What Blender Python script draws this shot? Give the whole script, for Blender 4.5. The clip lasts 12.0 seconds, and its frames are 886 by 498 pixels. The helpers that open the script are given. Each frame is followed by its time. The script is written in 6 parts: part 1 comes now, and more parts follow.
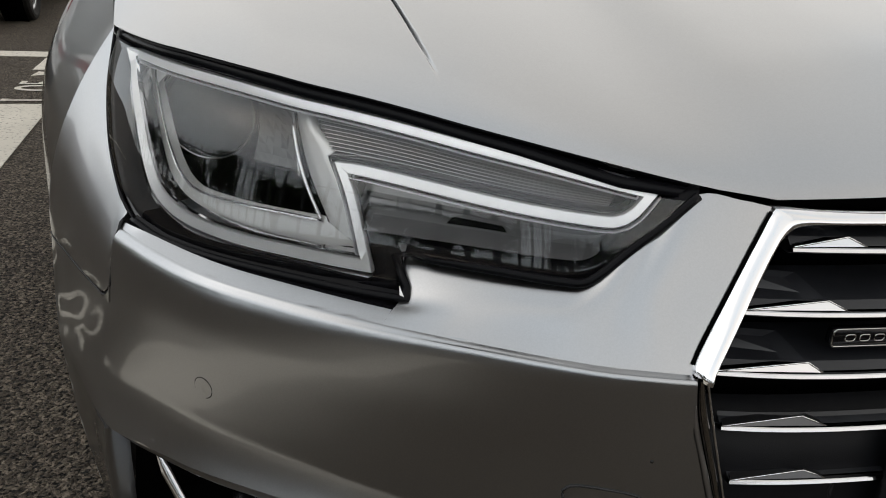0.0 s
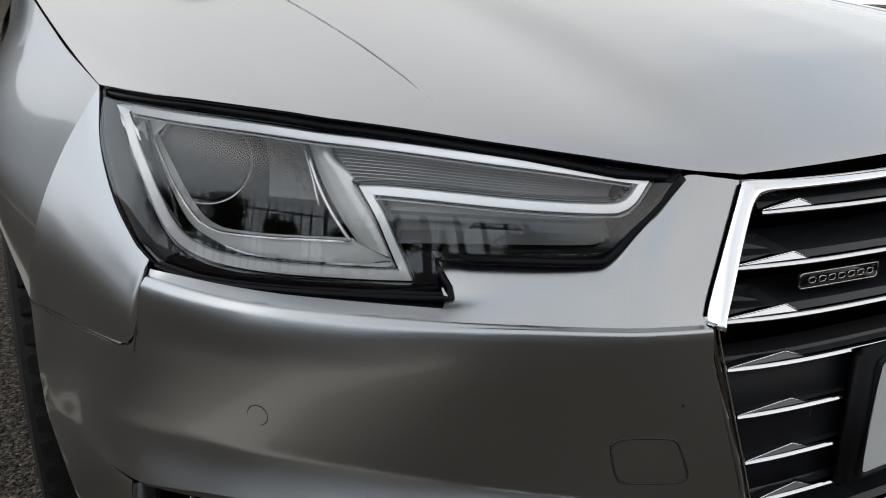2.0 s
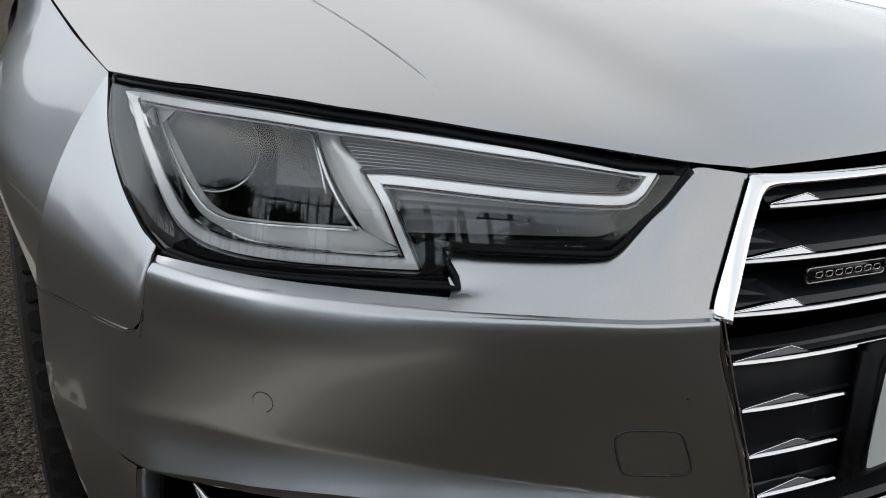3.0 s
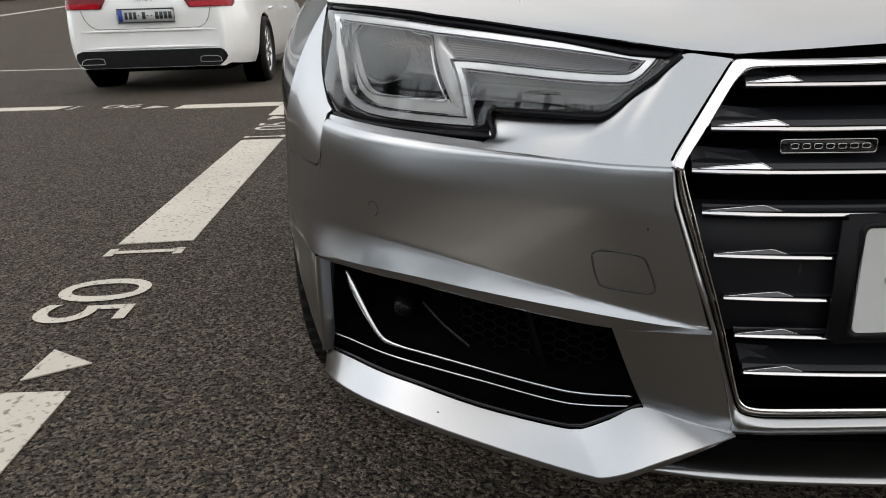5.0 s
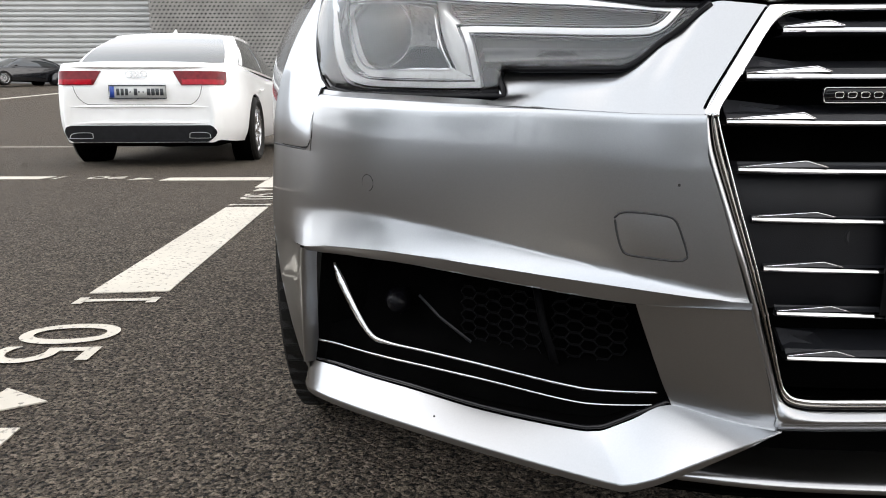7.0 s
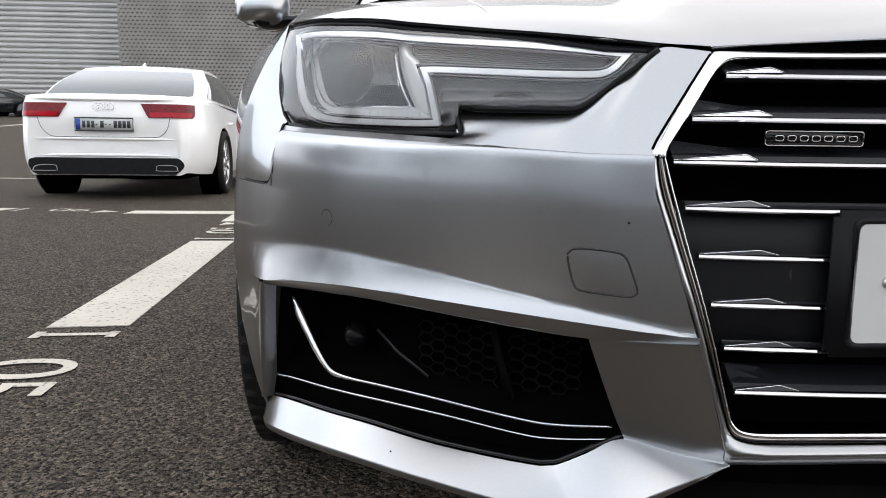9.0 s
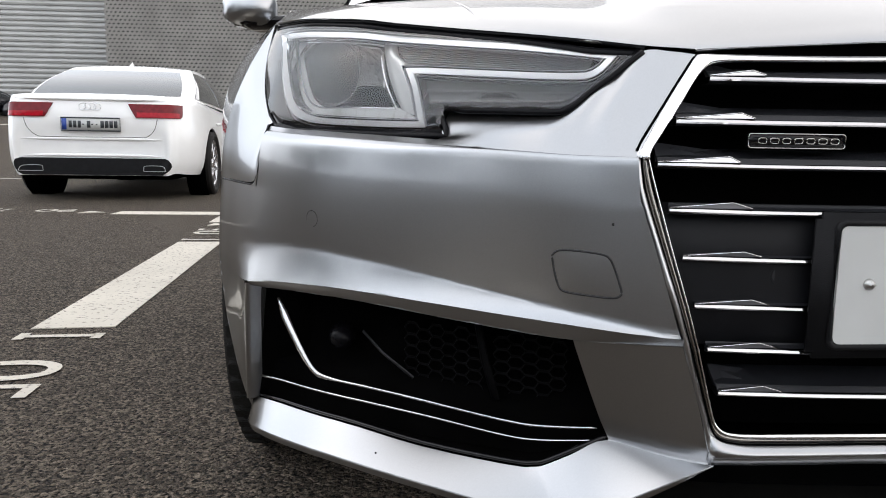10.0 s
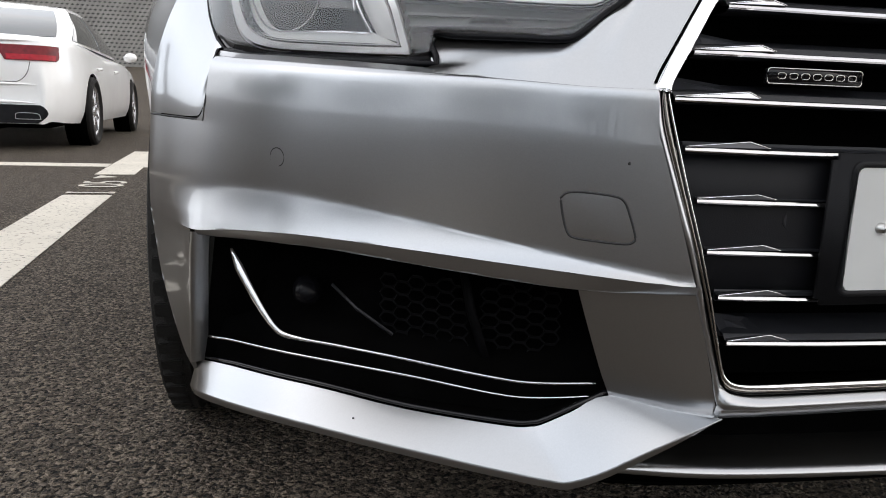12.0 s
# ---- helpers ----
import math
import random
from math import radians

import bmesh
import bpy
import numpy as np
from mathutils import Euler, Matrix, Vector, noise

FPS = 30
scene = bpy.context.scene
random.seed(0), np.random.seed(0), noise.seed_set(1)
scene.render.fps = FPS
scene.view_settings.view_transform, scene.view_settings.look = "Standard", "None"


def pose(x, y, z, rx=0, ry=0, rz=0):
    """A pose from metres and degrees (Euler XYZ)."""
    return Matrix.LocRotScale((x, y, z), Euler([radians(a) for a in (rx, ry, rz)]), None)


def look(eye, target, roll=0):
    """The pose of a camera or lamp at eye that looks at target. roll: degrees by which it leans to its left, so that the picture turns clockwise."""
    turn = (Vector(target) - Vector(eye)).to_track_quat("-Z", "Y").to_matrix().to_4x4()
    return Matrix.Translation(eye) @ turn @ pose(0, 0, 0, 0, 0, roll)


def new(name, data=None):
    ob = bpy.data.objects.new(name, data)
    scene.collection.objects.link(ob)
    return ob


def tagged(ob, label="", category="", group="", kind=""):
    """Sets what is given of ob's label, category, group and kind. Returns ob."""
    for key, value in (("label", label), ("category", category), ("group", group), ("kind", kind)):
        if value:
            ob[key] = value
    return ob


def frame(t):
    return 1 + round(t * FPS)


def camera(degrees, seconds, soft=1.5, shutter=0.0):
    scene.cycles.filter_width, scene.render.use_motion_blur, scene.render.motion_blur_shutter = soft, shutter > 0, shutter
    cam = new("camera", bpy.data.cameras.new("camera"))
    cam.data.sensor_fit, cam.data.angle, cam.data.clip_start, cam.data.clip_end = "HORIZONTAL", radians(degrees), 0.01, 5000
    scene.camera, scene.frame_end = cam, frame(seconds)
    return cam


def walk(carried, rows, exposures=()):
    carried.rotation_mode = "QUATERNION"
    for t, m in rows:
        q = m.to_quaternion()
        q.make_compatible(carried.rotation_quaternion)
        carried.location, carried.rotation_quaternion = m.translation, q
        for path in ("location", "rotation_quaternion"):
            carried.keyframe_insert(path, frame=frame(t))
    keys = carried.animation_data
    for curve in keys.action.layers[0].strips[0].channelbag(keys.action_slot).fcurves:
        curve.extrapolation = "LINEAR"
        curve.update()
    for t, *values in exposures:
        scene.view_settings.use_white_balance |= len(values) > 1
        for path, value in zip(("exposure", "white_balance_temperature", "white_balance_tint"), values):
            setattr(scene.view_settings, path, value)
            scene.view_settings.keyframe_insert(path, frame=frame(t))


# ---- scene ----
from mathutils.bvhtree import BVHTree

cam = camera(61.7, 12.0, soft=1.0)
PATH = [
    (0, (-0.71, -0.322, 0.829), (-0.208, 1.466, 0.085), 3.6),
    (0.5, (-0.829, -0.334, 0.817), (-0.043, 1.369, 0.123), 0.3),
    (1, (-0.861, -0.331, 0.813), (0.012, 1.363, 0.205), -0.6),
    (1.5, (-0.849, -0.338, 0.809), (0.041, 1.35, 0.208), -0.2),
    (2, (-0.855, -0.339, 0.808), (0.019, 1.361, 0.217), 0.1),
    (2.5, (-0.861, -0.338, 0.804), (0.008, 1.363, 0.209), 0.6),
    (3, (-0.859, -0.339, 0.802), (0.008, 1.361, 0.205), 0.8),
    (3.2, (-0.858, -0.351, 0.802), (-0.006, 1.357, 0.203), 0.5),
    (4.8, (-0.629, -0.712, 0.807), (-0.558, 1.168, 0.13), -1.9),
    (5, (-0.657, -0.676, 0.744), (-0.677, 1.223, 0.117), -1.7),
    (5.5, (-0.682, -0.61, 0.613), (-0.682, 1.333, 0.138), 1.3),
    (6, (-0.679, -0.606, 0.586), (-0.642, 1.337, 0.11), 0.2),
    (6.5, (-0.68, -0.621, 0.594), (-0.631, 1.338, 0.194), 0.8),
    (7, (-0.68, -0.622, 0.597), (-0.648, 1.34, 0.215), -0.1),
    (9, (-0.668, -0.632, 0.598), (-0.553, 1.344, 0.311), 0.7),
    (9.5, (-0.662, -0.627, 0.597), (-0.531, 1.348, 0.311), 0.6),
    (10, (-0.664, -0.632, 0.598), (-0.52, 1.342, 0.315), 0.9),
    (10.5, (-0.663, -0.626, 0.591), (-0.503, 1.347, 0.303), 1.5),
    (11, (-0.665, -0.62, 0.588), (-0.497, 1.349, 0.276), 1.5),
    (11.5, (-0.679, -0.606, 0.584), (-0.494, 1.356, 0.245), 1.1),
    (12, (-0.745, -0.547, 0.572), (-0.319, 1.368, 0.182), 2.2),
]
walk(cam, [(t, look(eye, target, roll)) for t, eye, target, roll in PATH],
     [(0.0, -0.57, 6720, 10), (0.5, -0.58, 6600, 10), (1.0, -0.59, 6480, 10), (3.2, -0.57, 6380, 10), (4.8, -0.27, 6600, 11), (5.0, -0.25, 6650, 11), (6.0, 0.20, 6700, 12), (6.5, 0.36, 6550, 12), (7.2, 0.41, 6560, 12), (9.0, 0.13, 6400, 13), (12.0, 0.09, 6520, 13)])

# ---------------------------------------------------------------- light
world = bpy.data.worlds.new("overcast_sky")
scene.world = world
world.use_nodes = True
wn = world.node_tree.nodes
wl = world.node_tree.links
SUN_UP, SUN_ROUND = radians(46), radians(-88)
sky = wn.new("ShaderNodeTexSky")
sky.sky_type = "NISHITA"
sky.sun_disc = False
sky.sun_elevation, sky.sun_rotation = SUN_UP, SUN_ROUND
sky.dust_density, sky.air_density, sky.ozone_density = 6.0, 1.0, 1.0
pale = wn.new("ShaderNodeHueSaturation")
pale.inputs["Saturation"].default_value = 0.35
cloud = wn.new("ShaderNodeMix")
cloud.data_type = "RGBA"
cloud.inputs["Factor"].default_value = 0.80
way_up = wn.new("ShaderNodeTexCoord")
billow = wn.new("ShaderNodeTexNoise")
billow.inputs["Scale"].default_value, billow.inputs["Detail"].default_value, billow.inputs["Roughness"].default_value = 1.7, 6, 0.5
billow.inputs["Distortion"].default_value = 0.5
cover = wn.new("ShaderNodeValToRGB")
cover.color_ramp.elements[0].position, cover.color_ramp.elements[1].position = 0.38, 0.62
cover.color_ramp.elements[0].color = (10.0, 11.1, 12.1, 1)
cover.color_ramp.elements[1].color = (13.3, 13.1, 12.7, 1)
wl.new(way_up.outputs["Generated"], billow.inputs["Vector"])
axes = wn.new("ShaderNodeSeparateXYZ")
thin = wn.new("ShaderNodeMath")
thin.operation = "MULTIPLY_ADD"
thin.inputs[1].default_value = 0.16
wl.new(way_up.outputs["Generated"], axes.inputs["Vector"])
wl.new(axes.outputs["X"], thin.inputs[0])
wl.new(billow.outputs["Fac"], thin.inputs[2])
wl.new(thin.outputs[0], cover.inputs["Fac"])
height = wn.new("ShaderNodeMapRange")
height.interpolation_type = "SMOOTHSTEP"
height.inputs["From Min"].default_value, height.inputs["From Max"].default_value = 0.05, 0.95
height.inputs["To Min"].default_value, height.inputs["To Max"].default_value = 1.24, 0.80
wl.new(axes.outputs["Z"], height.inputs["Value"])
deck = wn.new("ShaderNodeVectorMath")
deck.operation = "SCALE"
wl.new(cover.outputs["Color"], deck.inputs[0])
wl.new(height.outputs["Result"], deck.inputs["Scale"])
wl.new(deck.outputs["Vector"], cloud.inputs["B"])
wl.new(sky.outputs["Color"], pale.inputs["Color"])
wl.new(pale.outputs["Color"], cloud.inputs["A"])
wl.new(cloud.outputs["Result"], wn["Background"].inputs["Color"])
wn["Background"].inputs["Strength"].default_value = 0.15

sun = bpy.data.lights.new("sun", "SUN")
sun.energy, sun.angle, sun.color = 0.5, radians(130), (1.0, 0.97, 0.92)
sun_ob = new("sun", sun)
sun_ob.rotation_euler = (radians(90) - SUN_UP, 0, radians(180) - SUN_ROUND)

# ---------------------------------------------------------------- materials


def material(name, colour, rough=0.5, metal=0.0, coat=0.0, noise_scale=0.0, noise_amount=0.0, bump=0.0, bump_scale=80.0,
             fine=0.0, fine_scale=400.0, spec=0.5, per_object=0.0):
    """A surface with grain at two scales: broad tone changes, fine specks and relief."""
    m = bpy.data.materials.new(name)
    m.use_nodes = True
    n, l = m.node_tree.nodes, m.node_tree.links
    b = n["Principled BSDF"]
    b.inputs["Base Color"].default_value = (*colour, 1)
    b.inputs["Roughness"].default_value = rough
    b.inputs["Metallic"].default_value = metal
    b.inputs["Coat Weight"].default_value = coat
    b.inputs["Coat Roughness"].default_value = 0.03
    b.inputs["Specular IOR Level"].default_value = spec
    co = n.new("ShaderNodeTexCoord")
    colour_out = None
    if noise_amount or fine or per_object:
        rgb = n.new("ShaderNodeRGB")
        rgb.outputs[0].default_value = (*colour, 1)
        colour_out = rgb.outputs[0]
        for amount, scale, detail in ((noise_amount, noise_scale, 5), (fine, fine_scale, 2)):
            if not amount:
                continue
            t = n.new("ShaderNodeTexNoise")
            t.inputs["Scale"].default_value, t.inputs["Detail"].default_value = scale, detail
            l.new(co.outputs["Object"], t.inputs["Vector"])
            ramp = n.new("ShaderNodeMapRange")
            ramp.inputs["From Min"].default_value, ramp.inputs["From Max"].default_value = 0.3, 0.7
            ramp.inputs["To Min"].default_value, ramp.inputs["To Max"].default_value = 1 - amount, 1 + amount
            l.new(t.outputs["Fac"], ramp.inputs["Value"])
            mix = n.new("ShaderNodeVectorMath")
            mix.operation = "SCALE"
            l.new(colour_out, mix.inputs[0])
            l.new(ramp.outputs["Result"], mix.inputs["Scale"])
            colour_out = mix.outputs["Vector"]
        l.new(colour_out, b.inputs["Base Color"])
    if bump:
        t = n.new("ShaderNodeTexNoise")
        t.inputs["Scale"].default_value, t.inputs["Detail"].default_value = bump_scale, 4
        l.new(co.outputs["Object"], t.inputs["Vector"])
        bp = n.new("ShaderNodeBump")
        bp.inputs["Strength"].default_value, bp.inputs["Distance"].default_value = bump, 0.01
        l.new(t.outputs["Fac"], bp.inputs["Height"])
        l.new(bp.outputs["Normal"], b.inputs["Normal"])
    return m


def paint_silver():
    """Silver metallic paint: flakes that scatter the light a little, under a clear coat with a thin film of dust."""
    m = bpy.data.materials.new("silver_metallic_paint")
    m.use_nodes = True
    n, l = m.node_tree.nodes, m.node_tree.links
    n.remove(n["Principled BSDF"])
    co = n.new("ShaderNodeTexCoord")
    flake = n.new("ShaderNodeTexVoronoi")
    flake.inputs["Scale"].default_value = 1300
    l.new(co.outputs["Object"], flake.inputs["Vector"])
    dust = n.new("ShaderNodeTexNoise")
    dust.inputs["Scale"].default_value, dust.inputs["Detail"].default_value = 7, 8
    l.new(co.outputs["Object"], dust.inputs["Vector"])
    sep = n.new("ShaderNodeSeparateColor")
    l.new(flake.outputs["Color"], sep.inputs["Color"])
    tone = n.new("ShaderNodeMapRange")
    tone.inputs["To Min"].default_value, tone.inputs["To Max"].default_value = 0.97, 1.03
    l.new(sep.outputs["Red"], tone.inputs["Value"])
    base = n.new("ShaderNodeRGB")
    base.outputs[0].default_value = (0.425, 0.433, 0.447, 1)
    mul = n.new("ShaderNodeVectorMath")
    mul.operation = "SCALE"
    l.new(base.outputs[0], mul.inputs[0])
    l.new(tone.outputs["Result"], mul.inputs["Scale"])
    flakes = n.new("ShaderNodeBsdfGlossy")
    flakes.distribution = "BECKMANN"
    flakes.inputs["Roughness"].default_value = 0.31
    l.new(mul.outputs["Vector"], flakes.inputs["Color"])
    film = n.new("ShaderNodeBsdfDiffuse")
    film.inputs["Color"].default_value = (0.30, 0.29, 0.27, 1)
    dusty = n.new("ShaderNodeMapRange")
    dusty.inputs["From Min"].default_value, dusty.inputs["From Max"].default_value = 0.35, 0.8
    dusty.inputs["To Min"].default_value, dusty.inputs["To Max"].default_value = 0.02, 0.07
    l.new(dust.outputs["Fac"], dusty.inputs["Value"])
    under = n.new("ShaderNodeMixShader")
    l.new(dusty.outputs["Result"], under.inputs["Fac"])
    l.new(flakes.outputs["BSDF"], under.inputs[1])
    l.new(film.outputs["BSDF"], under.inputs[2])
    coat = n.new("ShaderNodeBsdfGlossy")
    coat.inputs["Roughness"].default_value = 0.055
    fr = n.new("ShaderNodeFresnel")
    fr.inputs["IOR"].default_value = 1.55
    mx = n.new("ShaderNodeMixShader")
    l.new(fr.outputs["Fac"], mx.inputs["Fac"])
    l.new(under.outputs["Shader"], mx.inputs[1])
    l.new(coat.outputs["BSDF"], mx.inputs[2])
    l.new(mx.outputs["Shader"], n["Material Output"].inputs["Surface"])
    return m


def clear_glass(name, tint=(1, 1, 1), ior=1.45, rough=0.0):
    """A thin clear cover: lets light straight through, with a gloss that grows at grazing angles."""
    m = bpy.data.materials.new(name)
    m.use_nodes = True
    n, l = m.node_tree.nodes, m.node_tree.links
    n.remove(n["Principled BSDF"])
    tr = n.new("ShaderNodeBsdfTransparent")
    tr.inputs["Color"].default_value = (*tint, 1)
    gl = n.new("ShaderNodeBsdfGlossy")
    gl.inputs["Roughness"].default_value = rough
    fr = n.new("ShaderNodeFresnel")
    fr.inputs["IOR"].default_value = ior
    mx = n.new("ShaderNodeMixShader")
    l.new(fr.outputs["Fac"], mx.inputs["Fac"])
    l.new(tr.outputs["BSDF"], mx.inputs[1])
    l.new(gl.outputs["BSDF"], mx.inputs[2])
    l.new(mx.outputs["Shader"], n["Material Output"].inputs["Surface"])
    return m


def asphalt():
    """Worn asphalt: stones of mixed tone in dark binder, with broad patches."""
    m = bpy.data.materials.new("worn_asphalt")
    m.use_nodes = True
    n, l = m.node_tree.nodes, m.node_tree.links
    b = n["Principled BSDF"]
    co = n.new("ShaderNodeTexCoord")
    stones = n.new("ShaderNodeTexVoronoi")
    stones.inputs["Scale"].default_value = 88
    l.new(co.outputs["Object"], stones.inputs["Vector"])
    patch_tone = n.new("ShaderNodeTexNoise")
    patch_tone.inputs["Scale"].default_value, patch_tone.inputs["Detail"].default_value = 0.9, 6
    l.new(co.outputs["Object"], patch_tone.inputs["Vector"])
    grit = n.new("ShaderNodeTexNoise")
    grit.inputs["Scale"].default_value, grit.inputs["Detail"].default_value = 160, 3
    l.new(co.outputs["Object"], grit.inputs["Vector"])
    ramp = n.new("ShaderNodeValToRGB")
    ramp.color_ramp.elements[0].color = (0.054, 0.043, 0.034, 1)
    ramp.color_ramp.elements[1].color = (0.240, 0.196, 0.150, 1)
    ramp.color_ramp.elements[0].position, ramp.color_ramp.elements[1].position = 0.05, 0.95
    sep = n.new("ShaderNodeSeparateColor")
    l.new(stones.outputs["Color"], sep.inputs["Color"])
    avg = n.new("ShaderNodeMath")
    avg.operation = "MULTIPLY_ADD"
    avg.inputs[1].default_value, avg.inputs[2].default_value = 0.85, -0.06
    l.new(sep.outputs["Red"], avg.inputs[0])
    add = n.new("ShaderNodeMath")
    add.operation = "MULTIPLY_ADD"
    add.inputs[1].default_value = 0.28
    l.new(patch_tone.outputs["Fac"], add.inputs[0])
    l.new(avg.outputs[0], add.inputs[2])
    l.new(add.outputs[0], ramp.inputs["Fac"])
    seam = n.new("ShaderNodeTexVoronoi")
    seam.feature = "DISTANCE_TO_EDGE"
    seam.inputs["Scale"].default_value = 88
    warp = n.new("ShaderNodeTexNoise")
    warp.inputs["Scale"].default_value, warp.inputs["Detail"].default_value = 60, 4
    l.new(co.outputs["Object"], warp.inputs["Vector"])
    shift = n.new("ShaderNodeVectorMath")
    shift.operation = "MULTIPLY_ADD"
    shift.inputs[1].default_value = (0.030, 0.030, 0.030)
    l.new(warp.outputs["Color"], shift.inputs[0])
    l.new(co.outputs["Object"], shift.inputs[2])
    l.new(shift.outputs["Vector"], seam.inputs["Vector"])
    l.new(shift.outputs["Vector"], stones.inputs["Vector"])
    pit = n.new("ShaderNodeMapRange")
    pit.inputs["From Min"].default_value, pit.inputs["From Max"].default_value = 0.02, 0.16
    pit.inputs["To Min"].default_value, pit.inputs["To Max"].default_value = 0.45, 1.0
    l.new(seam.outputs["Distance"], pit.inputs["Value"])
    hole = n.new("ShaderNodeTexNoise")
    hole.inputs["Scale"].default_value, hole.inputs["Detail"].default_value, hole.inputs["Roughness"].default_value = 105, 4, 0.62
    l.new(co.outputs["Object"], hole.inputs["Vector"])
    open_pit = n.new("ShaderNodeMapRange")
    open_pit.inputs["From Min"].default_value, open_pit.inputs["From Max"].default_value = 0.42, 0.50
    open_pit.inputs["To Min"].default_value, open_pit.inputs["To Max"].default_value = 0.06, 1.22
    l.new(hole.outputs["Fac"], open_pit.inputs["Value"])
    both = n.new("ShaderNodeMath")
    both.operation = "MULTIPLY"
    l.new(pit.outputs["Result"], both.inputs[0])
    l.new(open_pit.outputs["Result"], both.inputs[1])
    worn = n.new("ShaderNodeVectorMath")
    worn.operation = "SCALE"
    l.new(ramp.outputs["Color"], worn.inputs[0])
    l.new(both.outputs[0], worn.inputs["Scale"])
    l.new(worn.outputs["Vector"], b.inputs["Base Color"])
    b.inputs["Roughness"].default_value = 0.85
    b.inputs["Specular IOR Level"].default_value = 0.2
    hsum = n.new("ShaderNodeMath")
    hsum.operation = "SUBTRACT"
    l.new(hole.outputs["Fac"], hsum.inputs[0])
    l.new(stones.outputs["Distance"], hsum.inputs[1])
    bp = n.new("ShaderNodeBump")
    bp.inputs["Strength"].default_value, bp.inputs["Distance"].default_value = 1.0, 0.020
    l.new(hsum.outputs[0], bp.inputs["Height"])
    l.new(bp.outputs["Normal"], b.inputs["Normal"])
    return m


def road_paint():
    """White road paint, worn through in specks where the asphalt stones stand proud."""
    m = bpy.data.materials.new("worn_road_paint")
    m.use_nodes = True
    n, l = m.node_tree.nodes, m.node_tree.links
    b = n["Principled BSDF"]
    co = n.new("ShaderNodeTexCoord")
    wear = n.new("ShaderNodeTexNoise")
    wear.inputs["Scale"].default_value, wear.inputs["Detail"].default_value = 60, 6
    l.new(co.outputs["Object"], wear.inputs["Vector"])
    broad = n.new("ShaderNodeTexNoise")
    broad.inputs["Scale"].default_value, broad.inputs["Detail"].default_value = 3, 5
    l.new(co.outputs["Object"], broad.inputs["Vector"])
    ramp = n.new("ShaderNodeValToRGB")
    ramp.color_ramp.elements[0].position, ramp.color_ramp.elements[1].position = 0.33, 0.43
    ramp.color_ramp.elements[0].color = (0.22, 0.20, 0.17, 1)
    ramp.color_ramp.elements[1].color = (0.56, 0.515, 0.44, 1)
    l.new(wear.outputs["Fac"], ramp.inputs["Fac"])
    scale = n.new("ShaderNodeMapRange")
    scale.inputs["To Min"].default_value, scale.inputs["To Max"].default_value = 0.75, 1.15
    l.new(broad.outputs["Fac"], scale.inputs["Value"])
    mul = n.new("ShaderNodeVectorMath")
    mul.operation = "SCALE"
    l.new(ramp.outputs["Color"], mul.inputs[0])
    l.new(scale.outputs["Result"], mul.inputs["Scale"])
    l.new(mul.outputs["Vector"], b.inputs["Base Color"])
    b.inputs["Roughness"].default_value = 0.8
    bp = n.new("ShaderNodeBump")
    bp.inputs["Strength"].default_value, bp.inputs["Distance"].default_value = 0.4, 0.004
    l.new(wear.outputs["Fac"], bp.inputs["Height"])
    l.new(bp.outputs["Normal"], b.inputs["Normal"])
    return m


SILVER = paint_silver()
CHROME = material("polished_chrome", (0.86, 0.86, 0.87), rough=0.06, metal=1.0, noise_scale=9, noise_amount=0.03)
FRAME_METAL = material("smoked_polished_metal", (0.27, 0.258, 0.240), rough=0.14, metal=1.0, noise_scale=9, noise_amount=0.10)
EDGE_CHROME = material("bright_trim_chrome", (0.62, 0.62, 0.63), rough=0.10, metal=1.0, noise_scale=9, noise_amount=0.05)
DARK_CHROME = material("dark_polished_metal", (0.50, 0.485, 0.465), rough=0.16, metal=1.0, noise_scale=9, noise_amount=0.06)
SATIN = material("satin_silver_plastic", (0.84, 0.84, 0.82), rough=0.3, metal=0.25, noise_scale=12, noise_amount=0.05)
BLACK_GLOSS = material("gloss_black_plastic", (0.004, 0.004, 0.005), rough=0.08, spec=0.35, noise_scale=20, noise_amount=0.2)
BLACK_MATT = material("matt_black_plastic", (0.008, 0.008, 0.009), rough=0.55, spec=0.15, noise_scale=30, noise_amount=0.25, bump=0.15, bump_scale=900)
GREY_PLASTIC = material("dark_grey_plastic", (0.014, 0.0147, 0.0175), rough=0.36, spec=0.42, noise_scale=25, noise_amount=0.15, bump=0.1, bump_scale=1200)
PANEL_PLASTIC = material("grained_black_plastic", (0.006, 0.0063, 0.0078), rough=0.5, spec=0.18, noise_scale=25, noise_amount=0.15, bump=0.1, bump_scale=1200)
WEDGE_METAL = material("dark_satin_metal", (0.115, 0.115, 0.12), rough=0.3, metal=0.9, noise_scale=15, noise_amount=0.1)
SHOULDER = material("satin_grey_plastic", (0.026, 0.027, 0.031), rough=0.32, spec=0.5, noise_scale=20, noise_amount=0.15)
# deep shade of openings put into the colour, blacker than the plastics
HOLLOW = material("cavity_shade_black", (0.0018, 0.0018, 0.0018), rough=0.9, spec=0.0, noise_scale=20, noise_amount=0.3)
FACET = material("bright_facets", (0.09, 0.09, 0.09), rough=0.35, metal=0.25, noise_scale=30, noise_amount=0.1)
LAMP_GREY = material("lamp_grey_reflector", (0.34, 0.34, 0.345), rough=0.3, metal=0.6, noise_scale=20, noise_amount=0.1)
LAMP_DARK = material("lamp_dark_bezel", (0.006, 0.006, 0.007), rough=0.3, spec=0.12, noise_scale=20, noise_amount=0.2)
LAMP_BLACK = material("lamp_black_rim", (0.004, 0.004, 0.005), rough=0.25, spec=0.1, noise_scale=20, noise_amount=0.2)
